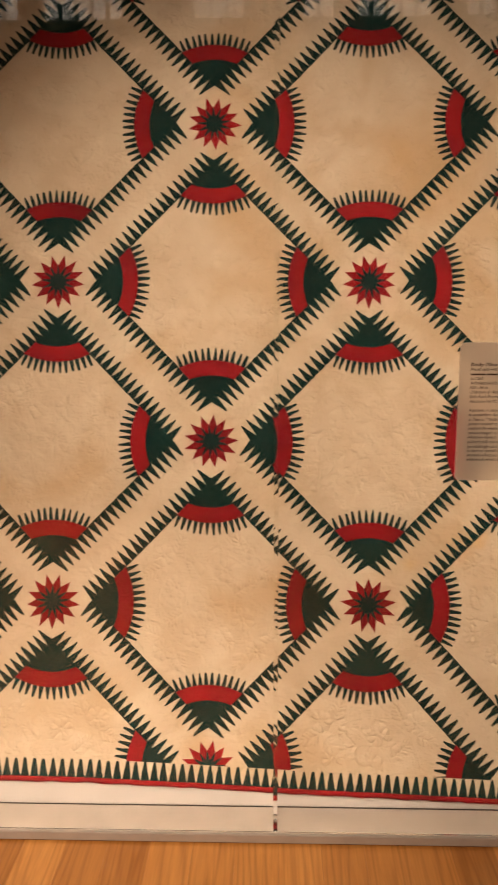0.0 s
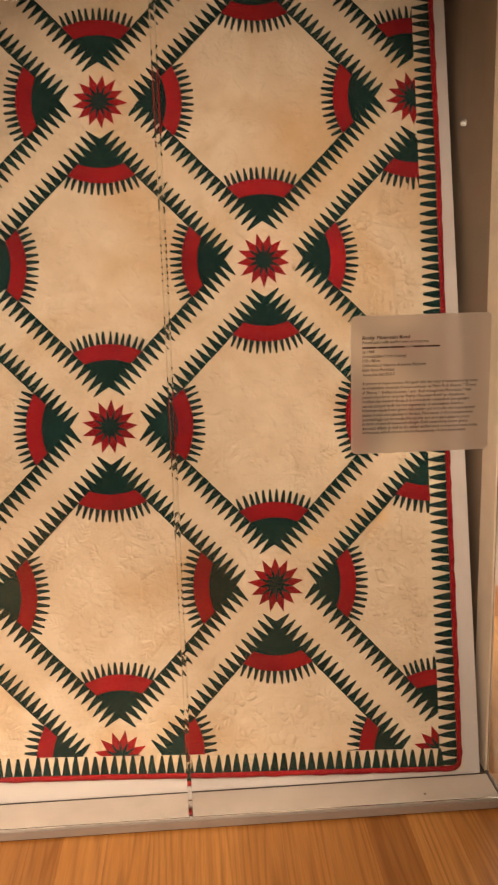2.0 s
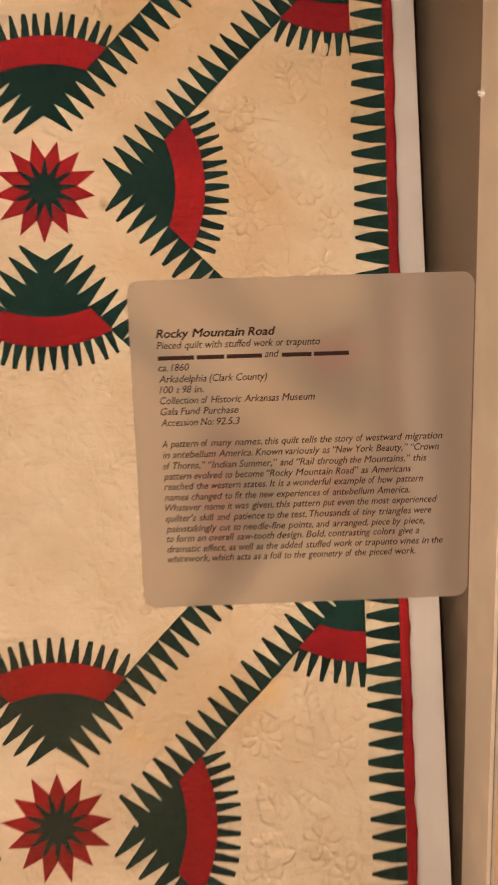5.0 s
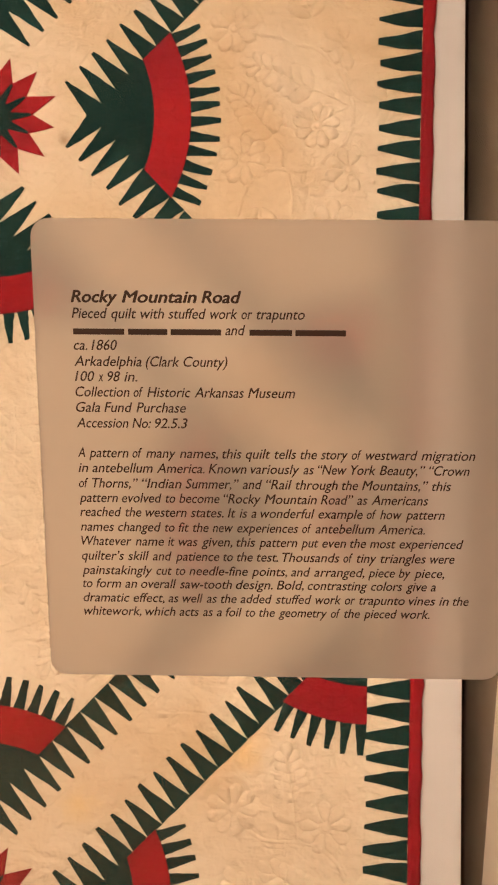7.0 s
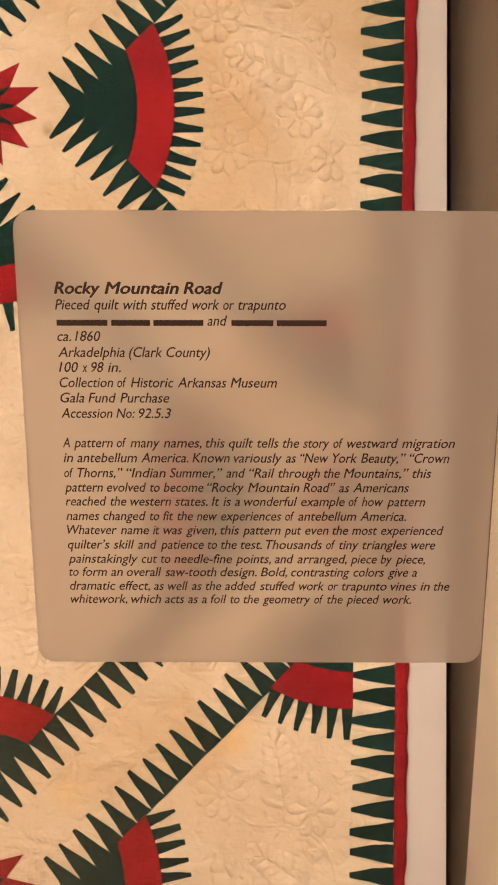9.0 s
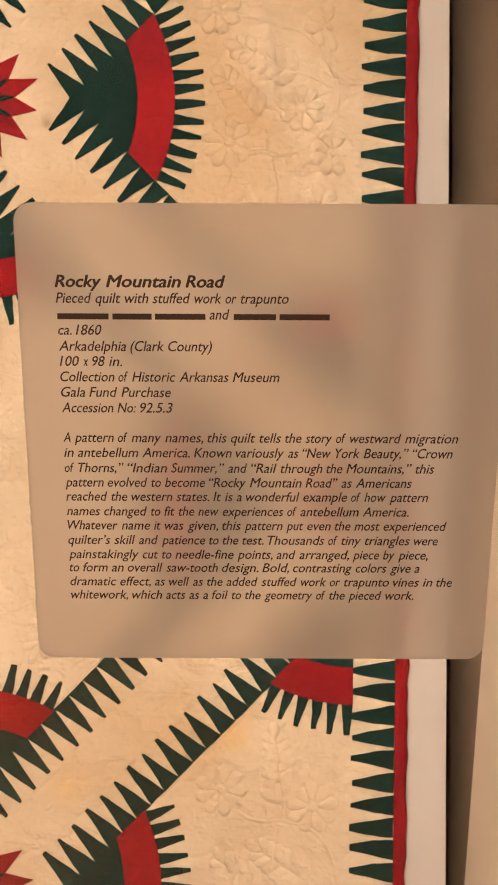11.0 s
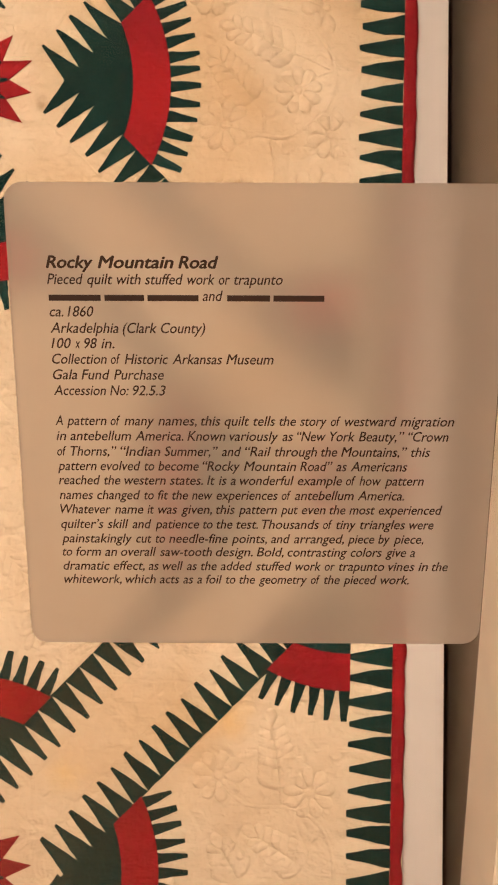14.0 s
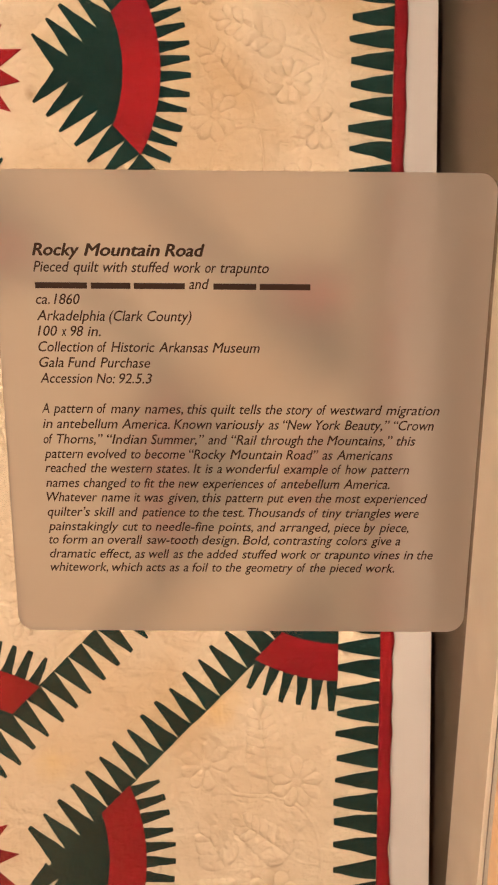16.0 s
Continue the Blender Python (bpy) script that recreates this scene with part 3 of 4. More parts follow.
def binding():
    """A red rolled edge that runs round the quilt, wavy as it hangs."""
    path = []

    def run(p, q, n):
        for i in range(n):
            s = i / n
            path.append((p[0] + s * (q[0] - p[0]), p[1] + s * (q[1] - p[1])))
    r, l, t = 0.0545, IN_L - 0.0515, IN_T + 0.0525
    b0 = lambda u: low(u) - 0.0525
    c = 0.022
    for i in range(400):
        v = b0(0) + c + (t - b0(0) - c) * i / 400
        path.append((rim_u(v) + 0.007, v))
    run((rim_u(t) + 0.007, t), (l, t), 120)
    run((l, t), (l, b0(l)), 120)
    m = 150
    for i in range(m):
        u = l + (r - c - l) * i / m
        path.append((u, b0(u)))
    for i in range(5):
        a = math.pi / 2 * i / 5
        path.append((r - c + c * math.sin(a), b0(0) + c - c * math.cos(a)))
    verts, faces = [], []
    prof = [(-0.0068, -0.002), (-0.0068, 0.0012), (-0.003, 0.0026), (0.003, 0.0026), (0.0064, 0.0008), (0.007, -0.005)]
    n, m = len(path), len(prof)
    for i, (u, v) in enumerate(path):
        p, q = path[i - 1], path[(i + 1) % n]
        tu, tv = q[0] - p[0], q[1] - p[1]
        ln = math.hypot(tu, tv)
        ou, ov = tv / ln, -tu / ln
        s = (u + v) * 62
        w = 0.0006 * math.sin(s * 1.25 + 1.6 * math.sin(s * 0.13)) + 0.002 * noise.noise(Vector((s * 0.8, 0, 0)))
        lift = 0.0022 * max(noise.noise(Vector((s * 0.4, 3.1, 0))), -0.2) + 0.0007 * noise.noise(Vector((s * 2.1, 7.0, 0)))
        for k, (o, h) in enumerate(prof):
            o2 = o + (w if k > 2 else 0)
            verts.append(at_quilt(u + ou * o2, v + ov * o2, h + (lift if 0 < k < m - 1 else 0)))
    for i in range(n):
        for k in range(m - 1):
            a, b_ = i * m + k, ((i + 1) % n) * m + k
            faces.append((a, b_, b_ + 1, a + 1))
    return piece("binding", verts, faces, RED, quilt, "red cotton edge binding", smooth=True)


binding()


def bend(pts, n=10):
    out = []
    for i in range(len(pts) - 1):
        p0, p1, p2, p3 = pts[max(i - 1, 0)], pts[i], pts[i + 1], pts[min(i + 2, len(pts) - 1)]
        for k in range(n):
            s = k / n
            out.append(tuple(0.5 * (2 * b_ + (c - a) * s + (2 * a - 5 * b_ + 4 * c - d) * s * s + (3 * b_ - a - 3 * c + d) * s ** 3) for a, b_, c, d in zip(p0, p1, p2, p3)))
    return out + [pts[-1]]


# stuffed work: petals, leaves and vines in the plain ground
class Stuffing:
    def __init__(self, puff=1.0):
        self.v, self.f, self.puff = [], [], puff

    def ok(self, u, v):
        return IN_L + 0.012 < u < IN_R - 0.012 and low(u) + 0.012 < v < IN_T - 0.012

    def bud(self, u, v, ang, ln, wd, h=0.0014):
        """A puffed almond from its stem end at u, v."""
        ca, sa = math.cos(ang), math.sin(ang)
        mu, mv = u + ca * ln / 2, v + sa * ln / 2
        if not (self.ok(u + ca * ln, v + sa * ln) and self.ok(u, v)):
            return
        n, base = 12, len(self.v)
        h *= self.puff
        for r, z in ((1.0, -0.15), (0.87, 0.48), (0.52, 0.9)):
            for i in range(n):
                a = math.tau * i / n
                x, y = math.cos(a) * ln / 2 * r, math.sin(a) * wd / 2 * r * (1 + 0.25 * math.cos(a))
                self.v.append(at_quilt(mu + x * ca - y * sa, mv + x * sa + y * ca, z * h))
        self.v.append(at_quilt(mu, mv, h))
        for ring_ in range(2):
            for i in range(n):
                a, b_ = base + ring_ * n + i, base + ring_ * n + (i + 1) % n
                self.f.append((a, b_, b_ + n, a + n))
        for i in range(n):
            self.f.append((base + 2 * n + i, base + 2 * n + (i + 1) % n, base + 3 * n))

    def flower(self, u, v, r, petals=8, turn=0.0):
        r *= 1.32
        for i in range(petals):
            a = turn + math.tau * i / petals
            self.bud(u + math.cos(a) * r * 0.2, v + math.sin(a) * r * 0.2, a, r * 0.82, r * 2 * math.sin(math.pi / petals) * 0.76)
        self.bud(u - r * 0.16, v, 0, r * 0.32, r * 0.32, 0.0009)

    def spray(self, u, v, ang, ln, pairs=5, wd=0.013):
        for i in range(pairs):
            s = (i + 0.4) / pairs * ln * 0.85
            b_u, b_v = u + math.cos(ang) * s, v + math.sin(ang) * s
            k = 1 - 0.45 * i / pairs
            for sgn in (1, -1):
                self.bud(b_u, b_v, ang + sgn * 0.8, 0.029 * k, wd * 1.12 * k)
        self.bud(u + math.cos(ang) * ln * 0.8, v + math.sin(ang) * ln * 0.8, ang, 0.022, wd * 0.8)

    def vine(self, pts, wd=0.0048, h=0.0012):
        h *= self.puff
        base = len(self.v)
        for i, (u, v) in enumerate(pts):
            p, q = pts[max(i - 1, 0)], pts[min(i + 1, len(pts) - 1)]
            tu, tv = q[0] - p[0], q[1] - p[1]
            l = math.hypot(tu, tv) or 1
            nu_, nv_ = -tv / l * wd / 2, tu / l * wd / 2
            for o, z in ((-1, -0.0004), (0, h), (1, -0.0004)):
                self.v.append(at_quilt(u + nu_ * o, v + nv_ * o, z))
        for i in range(len(pts) - 1):
            a = base + i * 3
            if not (self.ok(*pts[i]) and self.ok(*pts[i + 1])):
                continue
            self.f += [(a, a + 3, a + 4, a + 1), (a + 1, a + 4, a + 5, a + 2)]

    def circle(self, u, v, r, a0=0.0, a1=math.tau, n=48):
        self.vine([(u + r * math.cos(a0 + (a1 - a0) * i / n), v + r * math.sin(a0 + (a1 - a0) * i / n)) for i in range(n + 1)])

    def done(self):
        piece("stuffed_motif", self.v, self.f, CREAM, quilt, smooth=True)


# half blocks along the side border: flowers, leaf sprays, vines
HALF = {
    3: (((-0.0543, -0.0058, 0.019, 9, 0.2), (-0.1304, -0.0436, 0.021, 9, 0.0), (-0.0215, -0.0516, 0.019, 8, 0.4), (-0.0255, 0.0807, 0.02, 8, 0.1), (-0.1431, 0.0931, 0.02, 8, 0.3), (-0.036, -0.11, 0.02, 8, 0.0)),
        ((-0.055, 0.031, -0.1311, 0.0583, 6, 0.015), (-0.098, -0.022, -0.1426, 0.032, 6, 0.015), (-0.08, -0.11, -0.077, -0.176, 6, 0.014), (-0.113, -0.09, -0.118, -0.15, 5, 0.013), (-0.06, 0.105, -0.08, 0.165, 5, 0.013), (-0.03, 0.13, -0.022, 0.18, 4, 0.013)),
        ((0.0052, (-0.1226, 0.0874), (-0.0789, 0.0804), (-0.0526, 0.0733), (-0.0291, 0.0472), (-0.0157, 0.0153), (-0.0227, -0.0196), (-0.0458, -0.043), (-0.0719, -0.0563), (-0.1011, -0.055), (-0.1243, -0.0697), (-0.1357, -0.1018)),
         (0.0036, (-0.1303, -0.045), (-0.115, -0.047), (-0.1011, -0.0521)), (0.0036, (-0.052, -0.0023), (-0.038, 0.007), (-0.023, 0.0138)), (0.0036, (-0.0215, 0.0168), (-0.042, 0.026), (-0.06, 0.033)),
         (0.0036, (-0.0895, -0.052), (-0.0905, -0.034), (-0.098, -0.022)), (0.0036, (-0.0836, -0.0593), (-0.079, -0.085), (-0.08, -0.11)))),
    1: (((-0.1317, 0.1042, 0.021, 9, 0.0), (-0.0364, 0.0883, 0.021, 9, 0.2), (-0.06, -0.03, 0.02, 8, 0.3), (-0.136, -0.07, 0.02, 8, 0.1), (-0.03, -0.075, 0.02, 8, 0.4), (-0.08, -0.118, 0.019, 8, 0.2)),
        ((-0.066, 0.088, -0.0771, 0.1716, 7, 0.017), (-0.0391, 0.008, -0.0995, 0.0475, 6, 0.016), (-0.1091, -0.0061, -0.1312, 0.0338, 5, 0.016), (-0.09, -0.04, -0.14, -0.03, 5, 0.014), (-0.05, -0.11, -0.045, -0.17, 5, 0.014)),
        ((0.0052, (-0.1266, 0.0942), (-0.0997, 0.0743), (-0.0529, 0.0714), (-0.0261, 0.055), (-0.0125, 0.025), (-0.0106, -0.0052), (-0.02, -0.04), (-0.05, -0.062), (-0.095, -0.07), (-0.13, -0.1)),
         (0.0036, (-0.0364, 0.0883), (-0.05, 0.083), (-0.063, 0.0764)), (0.0036, (-0.0647, 0.075), (-0.0655, 0.082), (-0.066, 0.09)), (0.0036, (-0.0391, 0.008), (-0.026, 0.002), (-0.0125, 0.002)))),
}


def block(k, j):
    s = Stuffing(1.45 if k == 0 else 1.3 if j < 2 else 0.8)
    cu, cv = -k * DU + 0.005, j * DV + DROP
    t = rnd.uniform(-0.1, 0.1)
    if k == 0:
        for u, v, rr, n_, tn in HALF[j % 4][0]:
            s.flower(u, cv + v, rr, n_, tn)
        for a0, b0, a1, b1, n_, wd in HALF[j % 4][1]:
            s.spray(a0, cv + b0, math.atan2(b1 - b0, a1 - a0), math.hypot(a1 - a0, b1 - b0), n_, wd)
        for wd, *pts in HALF[j % 4][2]:
            s.vine(bend([(u, cv + v) for u, v in pts]), wd)
    else:
        s.circle(cu, cv, 0.062)
        s.circle(cu, cv, 0.13)
        s.flower(cu, cv, 0.036, 9, t)
        for i in range(8):
            a = t + math.tau * (i + 0.5) / 8
            r = 0.092 if i % 2 else 0.098
            if i % 2:
                s.flower(cu + r * math.cos(a), cv + r * math.sin(a), 0.024, 8, a)
            else:
                s.spray(cu + 0.066 * math.cos(a), cv + 0.066 * math.sin(a), a + 0.25, 0.058)
        for i in range(4):
            a = math.pi / 4 + i * math.pi / 2
            s.flower(cu + 0.168 * math.cos(a), cv + 0.168 * math.sin(a), 0.022, 8, a)
            for sgn in (1, -1):
                s.spray(cu + 0.15 * math.cos(a + 0.16 * sgn), cv + 0.15 * math.sin(a + 0.16 * sgn), a + 1.2 * sgn, 0.05, 4, 0.011)
    s.done()


for j in range(N + 1):
    for k in range(N + 1):
        if (k + j) % 2:
            block(k, j)


def seams(k0, j0, k1, j1):
    """Pressed seam ridges along both tooth rows of a strip."""
    (u0, v0), (u1, v1) = star_at(k0, j0), star_at(k1, j1)
    ln = math.hypot(u1 - u0, v1 - v0)
    du, dv = (u1 - u0) / ln, (v1 - v0) / ln
    s = Stuffing()
    h = APEX / math.sqrt(2)
    for o, wd, up in ((h + 0.0024, 0.0036, 0.001), (h - TIP - 0.0026, 0.003, 0.0008)):
        for side in (1, -1):
            a0 = 0.115 if o > 0.05 else 0.085
            n = 36
            pts = []
            for i in range(n + 1):
                a = a0 + (ln - 2 * a0) * i / n
                o2 = (o + UNEVEN.get((k0, j0, k1, side), 0.0) + wobble(0.0003)) * side
                pts.append((u0 + du * a - dv * o2, v0 + dv * a + du * o2))
            s.vine(pts, wd, up)
    piece("seam", s.v, s.f, CREAM, quilt, smooth=True)


for j in range(N):
    for k in range(N + 1):
        if (k + j) % 2 == 0:
            for dk in (-1, 1):
                if 0 <= k + dk <= N:
                    seams(k, j, k + dk, j + 1)


# ---- the label on the acrylic ----
label = thing("label_panel", "square frosted label with dark italic print on the clear case front", "label")
LX0, LX1, LZ0, LZ1, R = -0.243, 0.0575, 0.8992, 1.196, 0.011
pts = []
for cx, cz, a0 in ((LX1 - R, LZ0 + R, -90), (LX1 - R, LZ1 - R, 0), (LX0 + R, LZ1 - R, 90), (LX0 + R, LZ0 + R, 180)):
    pts += [(cx + R * math.cos(radians(a0 + 15 * i)), cz + R * math.sin(radians(a0 + 15 * i))) for i in range(7)]
n = len(pts)
verts = [(x, -0.0036, z) for x, z in pts] + [(x, -0.0006, z) for x, z in pts]
faces = [tuple(range(n)), tuple(range(2 * n - 1, n - 1, -1))] + [(i, i + n, (i + 1) % n + n, (i + 1) % n) for i in range(n)]
sheet = piece("panel", verts, faces, VINYL, label, "frosted translucent sheet")
sheet.visible_shadow = False
sheet.data.materials.append(KERB)
for f in sheet.data.polygons[2:]:
    f.material_index = 1


# set widths of the italic book face the label is printed in, in thousandths of its size
SET = dict(zip("abcdefghijklmnopqrstuvwxyz", (504, 560, 454, 575, 484, 325, 510, 582, 293, 291, 535, 287, 880, 591, 539, 571, 560, 410, 432, 346, 576, 497, 738, 504, 493, 443)))
SET.update(zip("ABCFGHIKMNPRSTWY", (671, 654, 642, 600, 726, 815, 390, 695, 927, 767, 610, 702, 561, 618, 977, 615)))
SET.update(zip(" ,.-:()\u201c\u201d\u2019", (241, 270, 270, 374, 313, 375, 375, 411, 411, 231)))


def word(text, size):
    """The flat mesh of one word: its corners and faces."""
    cu = bpy.data.curves.new("text_line", "FONT")
    cu.body, cu.size, cu.shear, cu.resolution_u = text, size, 0.24, 3
    tmp = bpy.data.objects.new("text_line", cu)
    scene.collection.objects.link(tmp)
    bpy.context.view_layer.update()
    me = bpy.data.meshes.new_from_object(tmp.evaluated_get(bpy.context.evaluated_depsgraph_get()))
    bpy.data.objects.remove(tmp)
    out = [(v.co.x, v.co.y) for v in me.vertices], [tuple(f.vertices) for f in me.polygons]
    bpy.data.meshes.remove(me)
    return out


def line(text, x, z, width, size, weight=0.00008):
    """One printed line, each word at its true place and width; weight thickens the strokes."""
    z += 0.0005 + 0.005 * (1.15 - z)
    unit = width / sum(SET.get(c, 560) for c in text)
    verts, faces = [], []
    for w in text.split(" "):
        wide = unit * sum(SET.get(c, 560) for c in w)
        flat, cells = word(w, size)
        lo_x, hi_x = min(p[0] for p in flat), max(p[0] for p in flat)
        s = (wide - 0.0008) / (hi_x - lo_x)
        for k, (dx, dz) in enumerate(((-1, 0), (1, 0), (0, 0.7), (0, -0.7))):
            n = len(verts)
            verts += [(x + 0.0002 + (px - lo_x) * s + dx * weight, -0.0040 - k * 0.00004, z + pz + dz * weight) for px, pz in flat]
            faces += [tuple(i + n for i in f) for f in cells]
        x += wide + unit * SET[" "]
    piece("text_line", verts, faces, PRINT, label).visible_shadow = False


def bar(x0, x1, z):
    slab("print_bar", (x0, -0.0042, z + 0.0004), (x1, -0.0038, z + 0.004), PRINT, label).visible_shadow = False


E1, E2 = 0.0103, 0.0091
line("Rocky Mountain Road", -0.22, 1.1462, 0.104, E1, 0.00034)
line("Pieced quilt with stuffed work or trapunto", -0.22, 1.1365, 0.143, E2)
for x0, x1 in ((-0.2193, -0.1879), (-0.1855, -0.1615), (-0.1594, -0.1285), (-0.1111, -0.0851), (-0.083, -0.0522)):
    bar(x0, x1, 1.1267)
line("and", -0.1261, 1.1267, 0.0129, E2)
for text, z, x1 in (("ca. 1860", 1.117, -0.192), ("Arkadelphia (Clark County)", 1.107, -0.124), ("100 x 98 in.", 1.0975, -0.180),
                    ("Collection of Historic Arkansas Museum", 1.0878, -0.082), ("Gala Fund Purchase", 1.078, -0.150), ("Accession No: 92.5.3", 1.068, -0.149),
                    ("A pattern of many names, this quilt tells the story of westward migration", 1.0487, 0.032),
                    ("in antebellum America. Known variously as \u201cNew York Beauty,\u201d \u201cCrown", 1.0388, 0.029),
                    ("of Thorns,\u201d \u201cIndian Summer,\u201d and \u201cRail through the Mountains,\u201d this", 1.0287, 0.018),
                    ("pattern evolved to become \u201cRocky Mountain Road\u201d as Americans", 1.019, 0.004),
                    ("reached the western states. It is a wonderful example of how pattern", 1.0095, 0.015),
                    ("names changed to fit the new experiences of antebellum America.", 0.9995, 0.003),
                    ("Whatever name it was given, this pattern put even the most experienced", 0.9898, 0.028),
                    ("quilter\u2019s skill and patience to the test. Thousands of tiny triangles were", 0.9797, 0.023),
                    ("painstakingly cut to needle-fine points, and arranged, piece by piece,", 0.9697, 0.017),
                    ("to form an overall saw-tooth design. Bold, contrasting colors give a", 0.9604, 0.012),
                    ("dramatic effect, as well as the added stuffed work or trapunto vines in the", 0.9505, 0.034),
                    ("whitework, which acts as a foil to the geometry of the pieced work.", 0.941, 0.009)):
    line(text, -0.2195, z, x1 + 0.2195, E2)

# ---- the vine drawing on the wall ----
vines = thing("wall_drawing", "black outline drawing of leafy vines on the white wall", "wall drawing")


def ribbon(store, pts, wd=0.004):
    v, f = store
    base = len(v)
    for i, (x, z) in enumerate(pts):
        p, q = pts[max(i - 1, 0)], pts[min(i + 1, len(pts) - 1)]
        tx, tz = q[0] - p[0], q[1] - p[1]
        l = math.hypot(tx, tz) or 1
        w = wd / 2 * (0.55 + 0.45 * math.sin(math.pi * i / max(len(pts) - 1, 1)))
        v.append((x - tz / l * w, Y1 - 0.0008, z + tx / l * w))
        v.append((x + tz / l * w, Y1 - 0.0008, z - tx / l * w))
    for i in range(len(pts) - 1):
        a = base + 2 * i
        f.append((a, a + 1, a + 3, a + 2))


def shifted(pts, o):
    out = []
    for i, (x, z) in enumerate(pts):
        p, q = pts[max(i - 1, 0)], pts[min(i + 1, len(pts) - 1)]
        tx, tz = q[0] - p[0], q[1] - p[1]
        l = math.hypot(tx, tz) or 1
        out.append((x - tz / l * o, z + tx / l * o))
    return out


def lobe(store, x, z, ang, ln, wd, wd_line=0.0054):
    """The outline of one rounded petal, open at its foot."""
    pts = []
    for i in range(15):
        a = math.pi * (i / 14 - 0.5) * 1.75
        s = 0.5 + 0.5 * math.cos(a)
        px, py = ln * (0.08 + 0.92 * (s ** 0.75)), wd / 2 * math.sin(a * 0.98) * (0.55 + 0.6 * s)
        pts.append((x + px * math.cos(ang) - py * math.sin(ang), z + px * math.sin(ang) + py * math.cos(ang)))
    ribbon(store, pts, wd_line)


def stem(pts, gap=0.0105):
    st = ([], [])
    path = bend(pts) if len(pts) > 2 else pts
    ribbon(st, shifted(path, gap / 2), 0.0062)
    ribbon(st, shifted(path, -gap / 2), 0.0045)
    piece("stem", *st, INK, vines)


def leaf(b_, t):
    st = ([], [])
    ang = math.atan2(t[1] - b_[1], t[0] - b_[0])
    ln = math.hypot(t[0] - b_[0], t[1] - b_[1])
    rib = [(b_[0] + (t[0] - b_[0]) * i / 8, b_[1] + (t[1] - b_[1]) * i / 8) for i in range(8)]
    ribbon(st, rib, 0.004)
    m = 5
    for i in range(m):
        s = i / m * 0.86
        k = 1 - 0.3 * i / m
        for sgn in (1, -1):
            lobe(st, b_[0] + (t[0] - b_[0]) * s, b_[1] + (t[1] - b_[1]) * s, ang + sgn * 0.95, 0.058 * k, 0.036 * k)
    lobe(st, b_[0] + (t[0] - b_[0]) * 0.8, b_[1] + (t[1] - b_[1]) * 0.8, ang, ln * 0.2, 0.03)
    piece("leaf", *st, INK, vines)


def blossom(c, foot, r=0.05):
    st = ([], [])
    ang = math.atan2(c[1] - foot[1], c[0] - foot[0])
    for i in range(7):
        a = ang + (i - 3) * 0.68
        lobe(st, c[0], c[1], a, r * (1.0 + 0.12 * math.cos(i * 2.1)), r * 0.66)
    piece("blossom", *st, INK, vines)
    stem([foot, c], 0.009)


for b_, t in (((0.556, 1.11), (0.622, 1.252)), ((0.579, 0.996), (0.415, 0.939)), ((0.511, 0.75), (0.581, 0.616)), ((0.715, 0.863), (0.705, 0.714)), ((0.598, 1.864), (0.438, 1.845))):
    leaf(b_, t)
for c, foot in (((0.468, 1.141), (0.442, 1.08)), ((0.649, 1.057), (0.616, 0.975)), ((0.578, 0.82), (0.52, 0.863)), ((0.437, 0.857), (0.508, 0.863)),
                ((0.524, 1.722), (0.564, 1.67)), ((0.542, 1.599), (0.563, 1.659)), ((0.429, 1.672), (0.466, 1.675))):
    blossom(c, foot)
stem([(0.553, 1.113), (0.546, 1.062)], 0.009)
stem([(0.579, 0.996), (0.607, 0.985)], 0.009)
stem([(0.34, 1.055), (0.382, 1.065), (0.417, 1.071), (0.477, 1.081), (0.53, 1.066), (0.577, 1.023), (0.646, 0.933)])
stem([(0.75, 0.885), (0.705, 0.908), (0.637, 0.93), (0.558, 0.912), (0.508, 0.86), (0.497, 0.798), (0.519, 0.735)])
stem([(0.616, 1.879), (0.633, 1.793), (0.626, 1.734), (0.589, 1.682), (0.533, 1.662), (0.483, 1.67), (0.45, 1.68)])


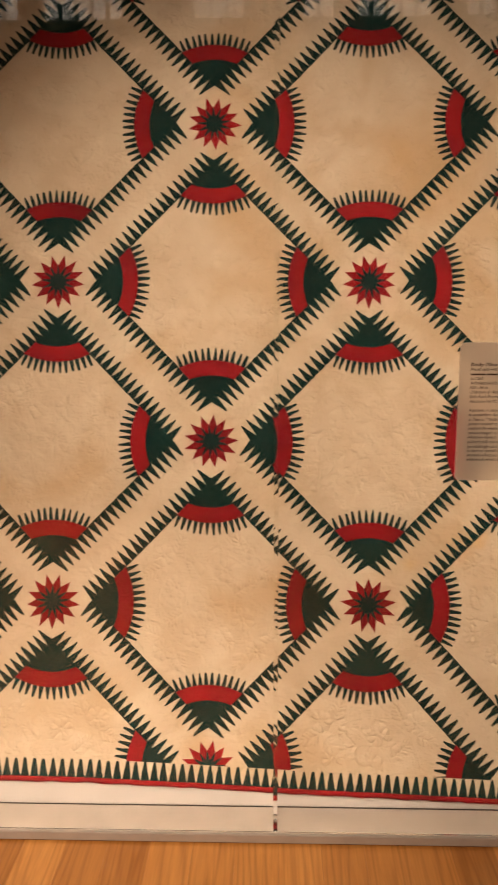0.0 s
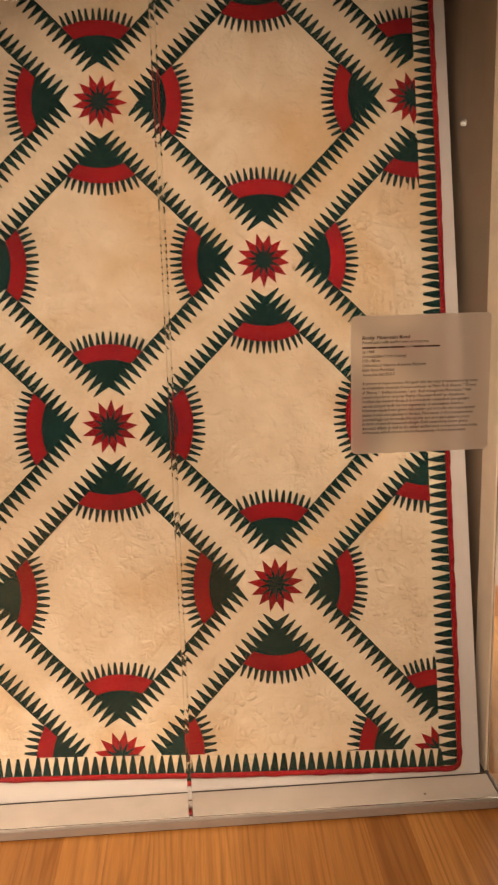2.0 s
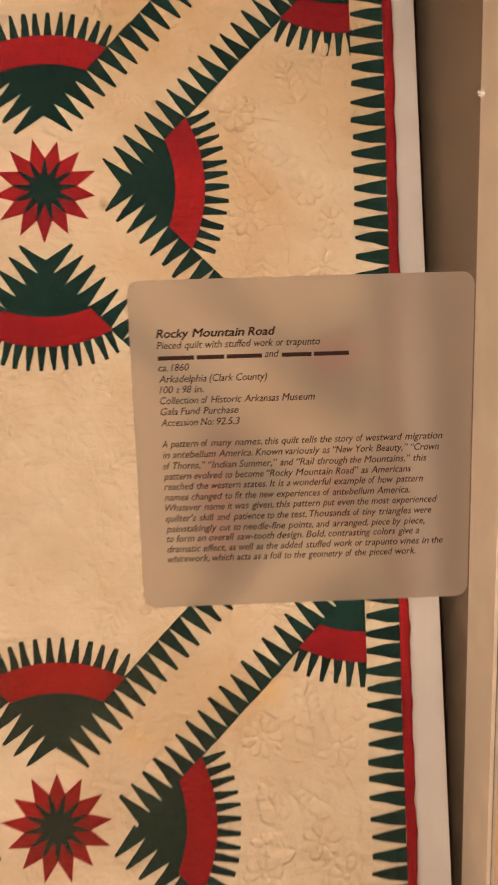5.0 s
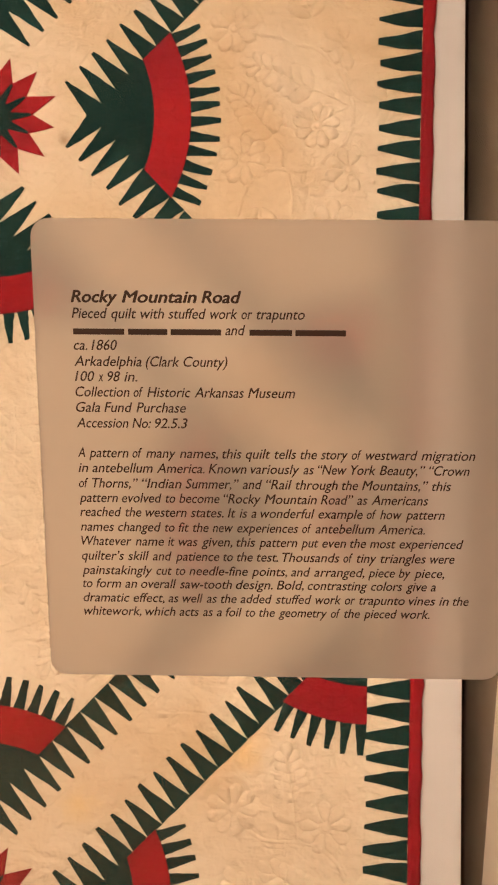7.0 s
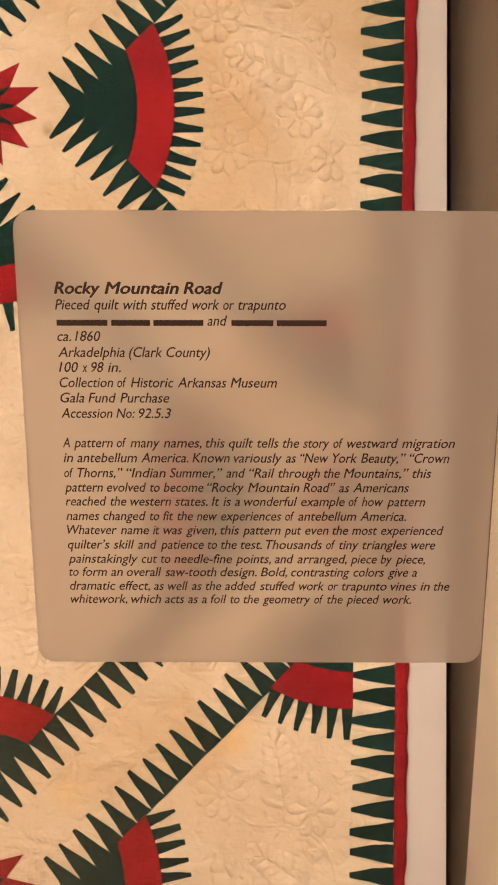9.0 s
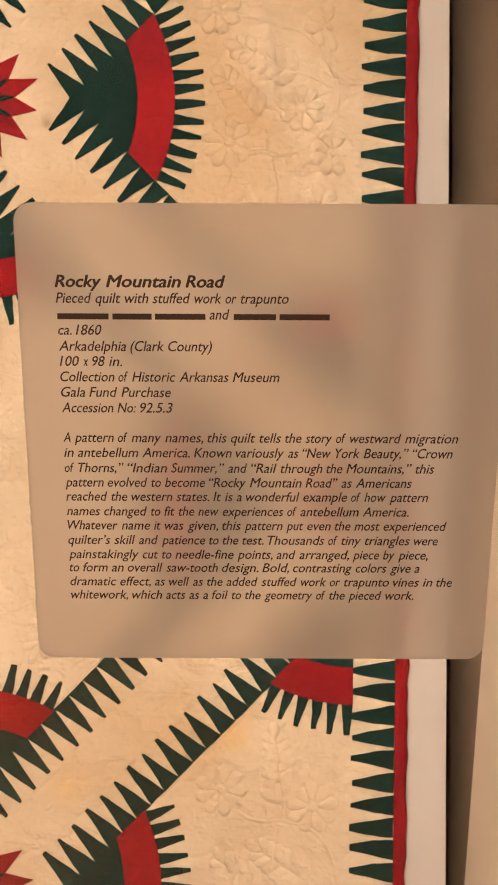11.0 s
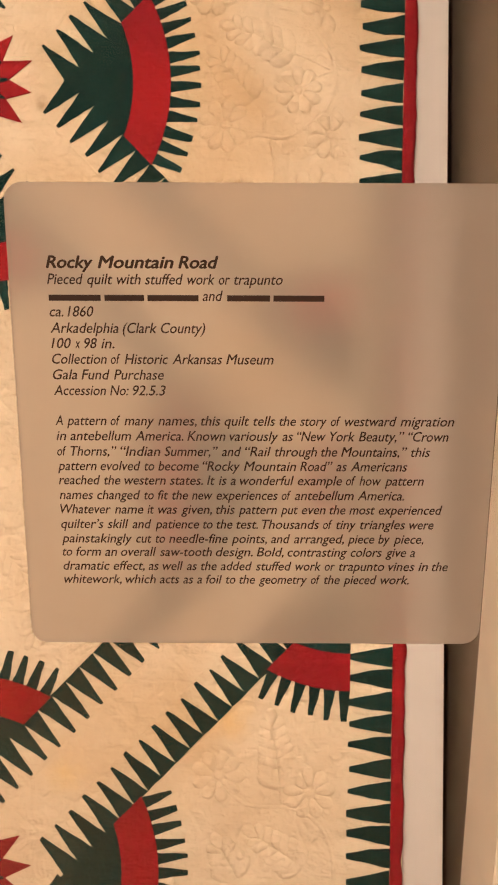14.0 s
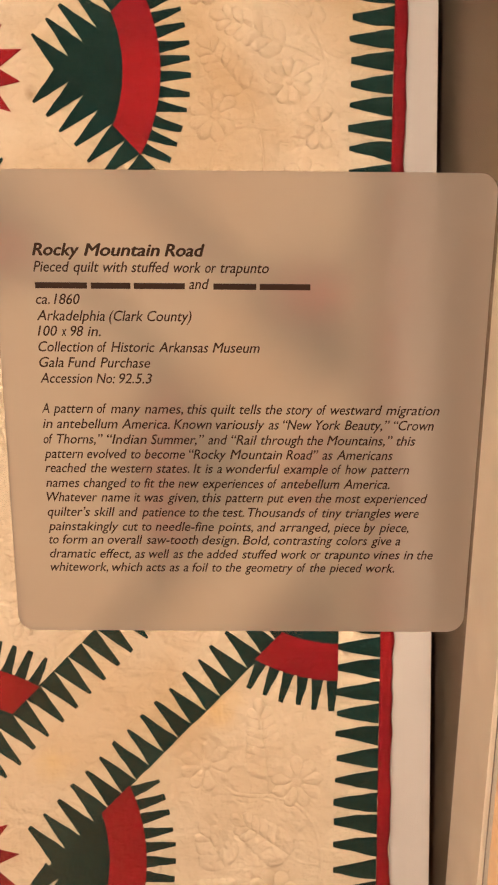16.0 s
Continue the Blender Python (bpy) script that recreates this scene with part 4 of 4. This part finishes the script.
# ---- lamps ----
def track_lamp(eye, target, name="track_spotlight", lit=False):
    lamp = new(name)
    tagged(lamp, "small dark metal spotlight hanging from the ceiling", "spotlight", "gallery spotlights")
    m = look(eye, target)
    bm = bmesh.new()
    bmesh.ops.create_cone(bm, cap_ends=False, segments=24, radius1=0.052, radius2=0.045, depth=0.13)
    bmesh.ops.create_cone(bm, cap_ends=True, segments=24, radius1=0.045, radius2=0.03, depth=0.03, matrix=Matrix.Translation((0, 0, 0.08)))
    ob = part("can", bm, METAL, lamp)
    ob.matrix_world = m @ Matrix.Translation((0, 0, 0.03))
    if lit:
        bm = bmesh.new()
        bmesh.ops.create_circle(bm, cap_ends=True, segments=24, radius=0.024)
        part("bulb_face", bm, BULB, lamp).matrix_world = m @ Matrix.Translation((0, 0, -0.02))
    bm = bmesh.new()
    bmesh.ops.create_cone(bm, cap_ends=True, segments=12, radius1=0.008, radius2=0.008, depth=TOP - eye[2] - 0.02)
    part("rod", bm, METAL, lamp).location = (eye[0], eye[1], (TOP + eye[2] + 0.02) / 2)


for eye, target, watts, spread, colour in LAMPS:
    up = (Vector(eye) - Vector(target)).normalized() * 0.1
    track_lamp(tuple(Vector(eye) + up), target)
track_lamp((1.39, -4.4, 2.23), (0.1, 0.0, 1.5), "track_spotlight", True)

# ---- floor boards, last ----
floor = thing("floor", "varnished orange oak strip floor", "floor", kind="structure")
slab("subfloor", (X0, Y0, -0.06), (X1, Y1, -0.0125), DARK, floor)
W = 0.102
rnd = random.Random(23)
meshes = {}
x, row = X0, 0
while x < X1 - 0.01:
    w = min(W, X1 - x)
    y = Y0
    while y < Y1 - 0.001:
        ln = rnd.choice((1.3, 1.7, 2.1, 2.6)) if y > Y0 else rnd.choice((0.7, 1.1, 1.5))
        ln = min(ln, Y1 - y)
        if Y1 - y - ln < 0.35:
            ln = Y1 - y
        key = (round(w, 3), round(ln, 3))
        if key not in meshes:
            g, c = 0.0001, 0.00015
            lo = [(g, g), (w - g, g), (w - g, ln - g), (g, ln - g)]
            hi = [(g + c, g + c), (w - g - c, g + c), (w - g - c, ln - g - c), (g + c, ln - g - c)]
            vs = [(a, b_, -0.012) for a, b_ in lo] + [(a, b_, -c) for a, b_ in lo] + [(a, b_, 0.0) for a, b_ in hi]
            fs = [(8, 9, 10, 11)] + [(s + i, s + (i + 1) % 4, s + 4 + (i + 1) % 4, s + 4 + i) for s in (0, 4) for i in range(4)]
            meshes[key] = mesh_of("plank", vs, fs, FLOOR)
        ob = new("plank", meshes[key])
        ob.location = (x, y, 0)
        ob.parent = floor
        y += ln
    x += W
    row += 1
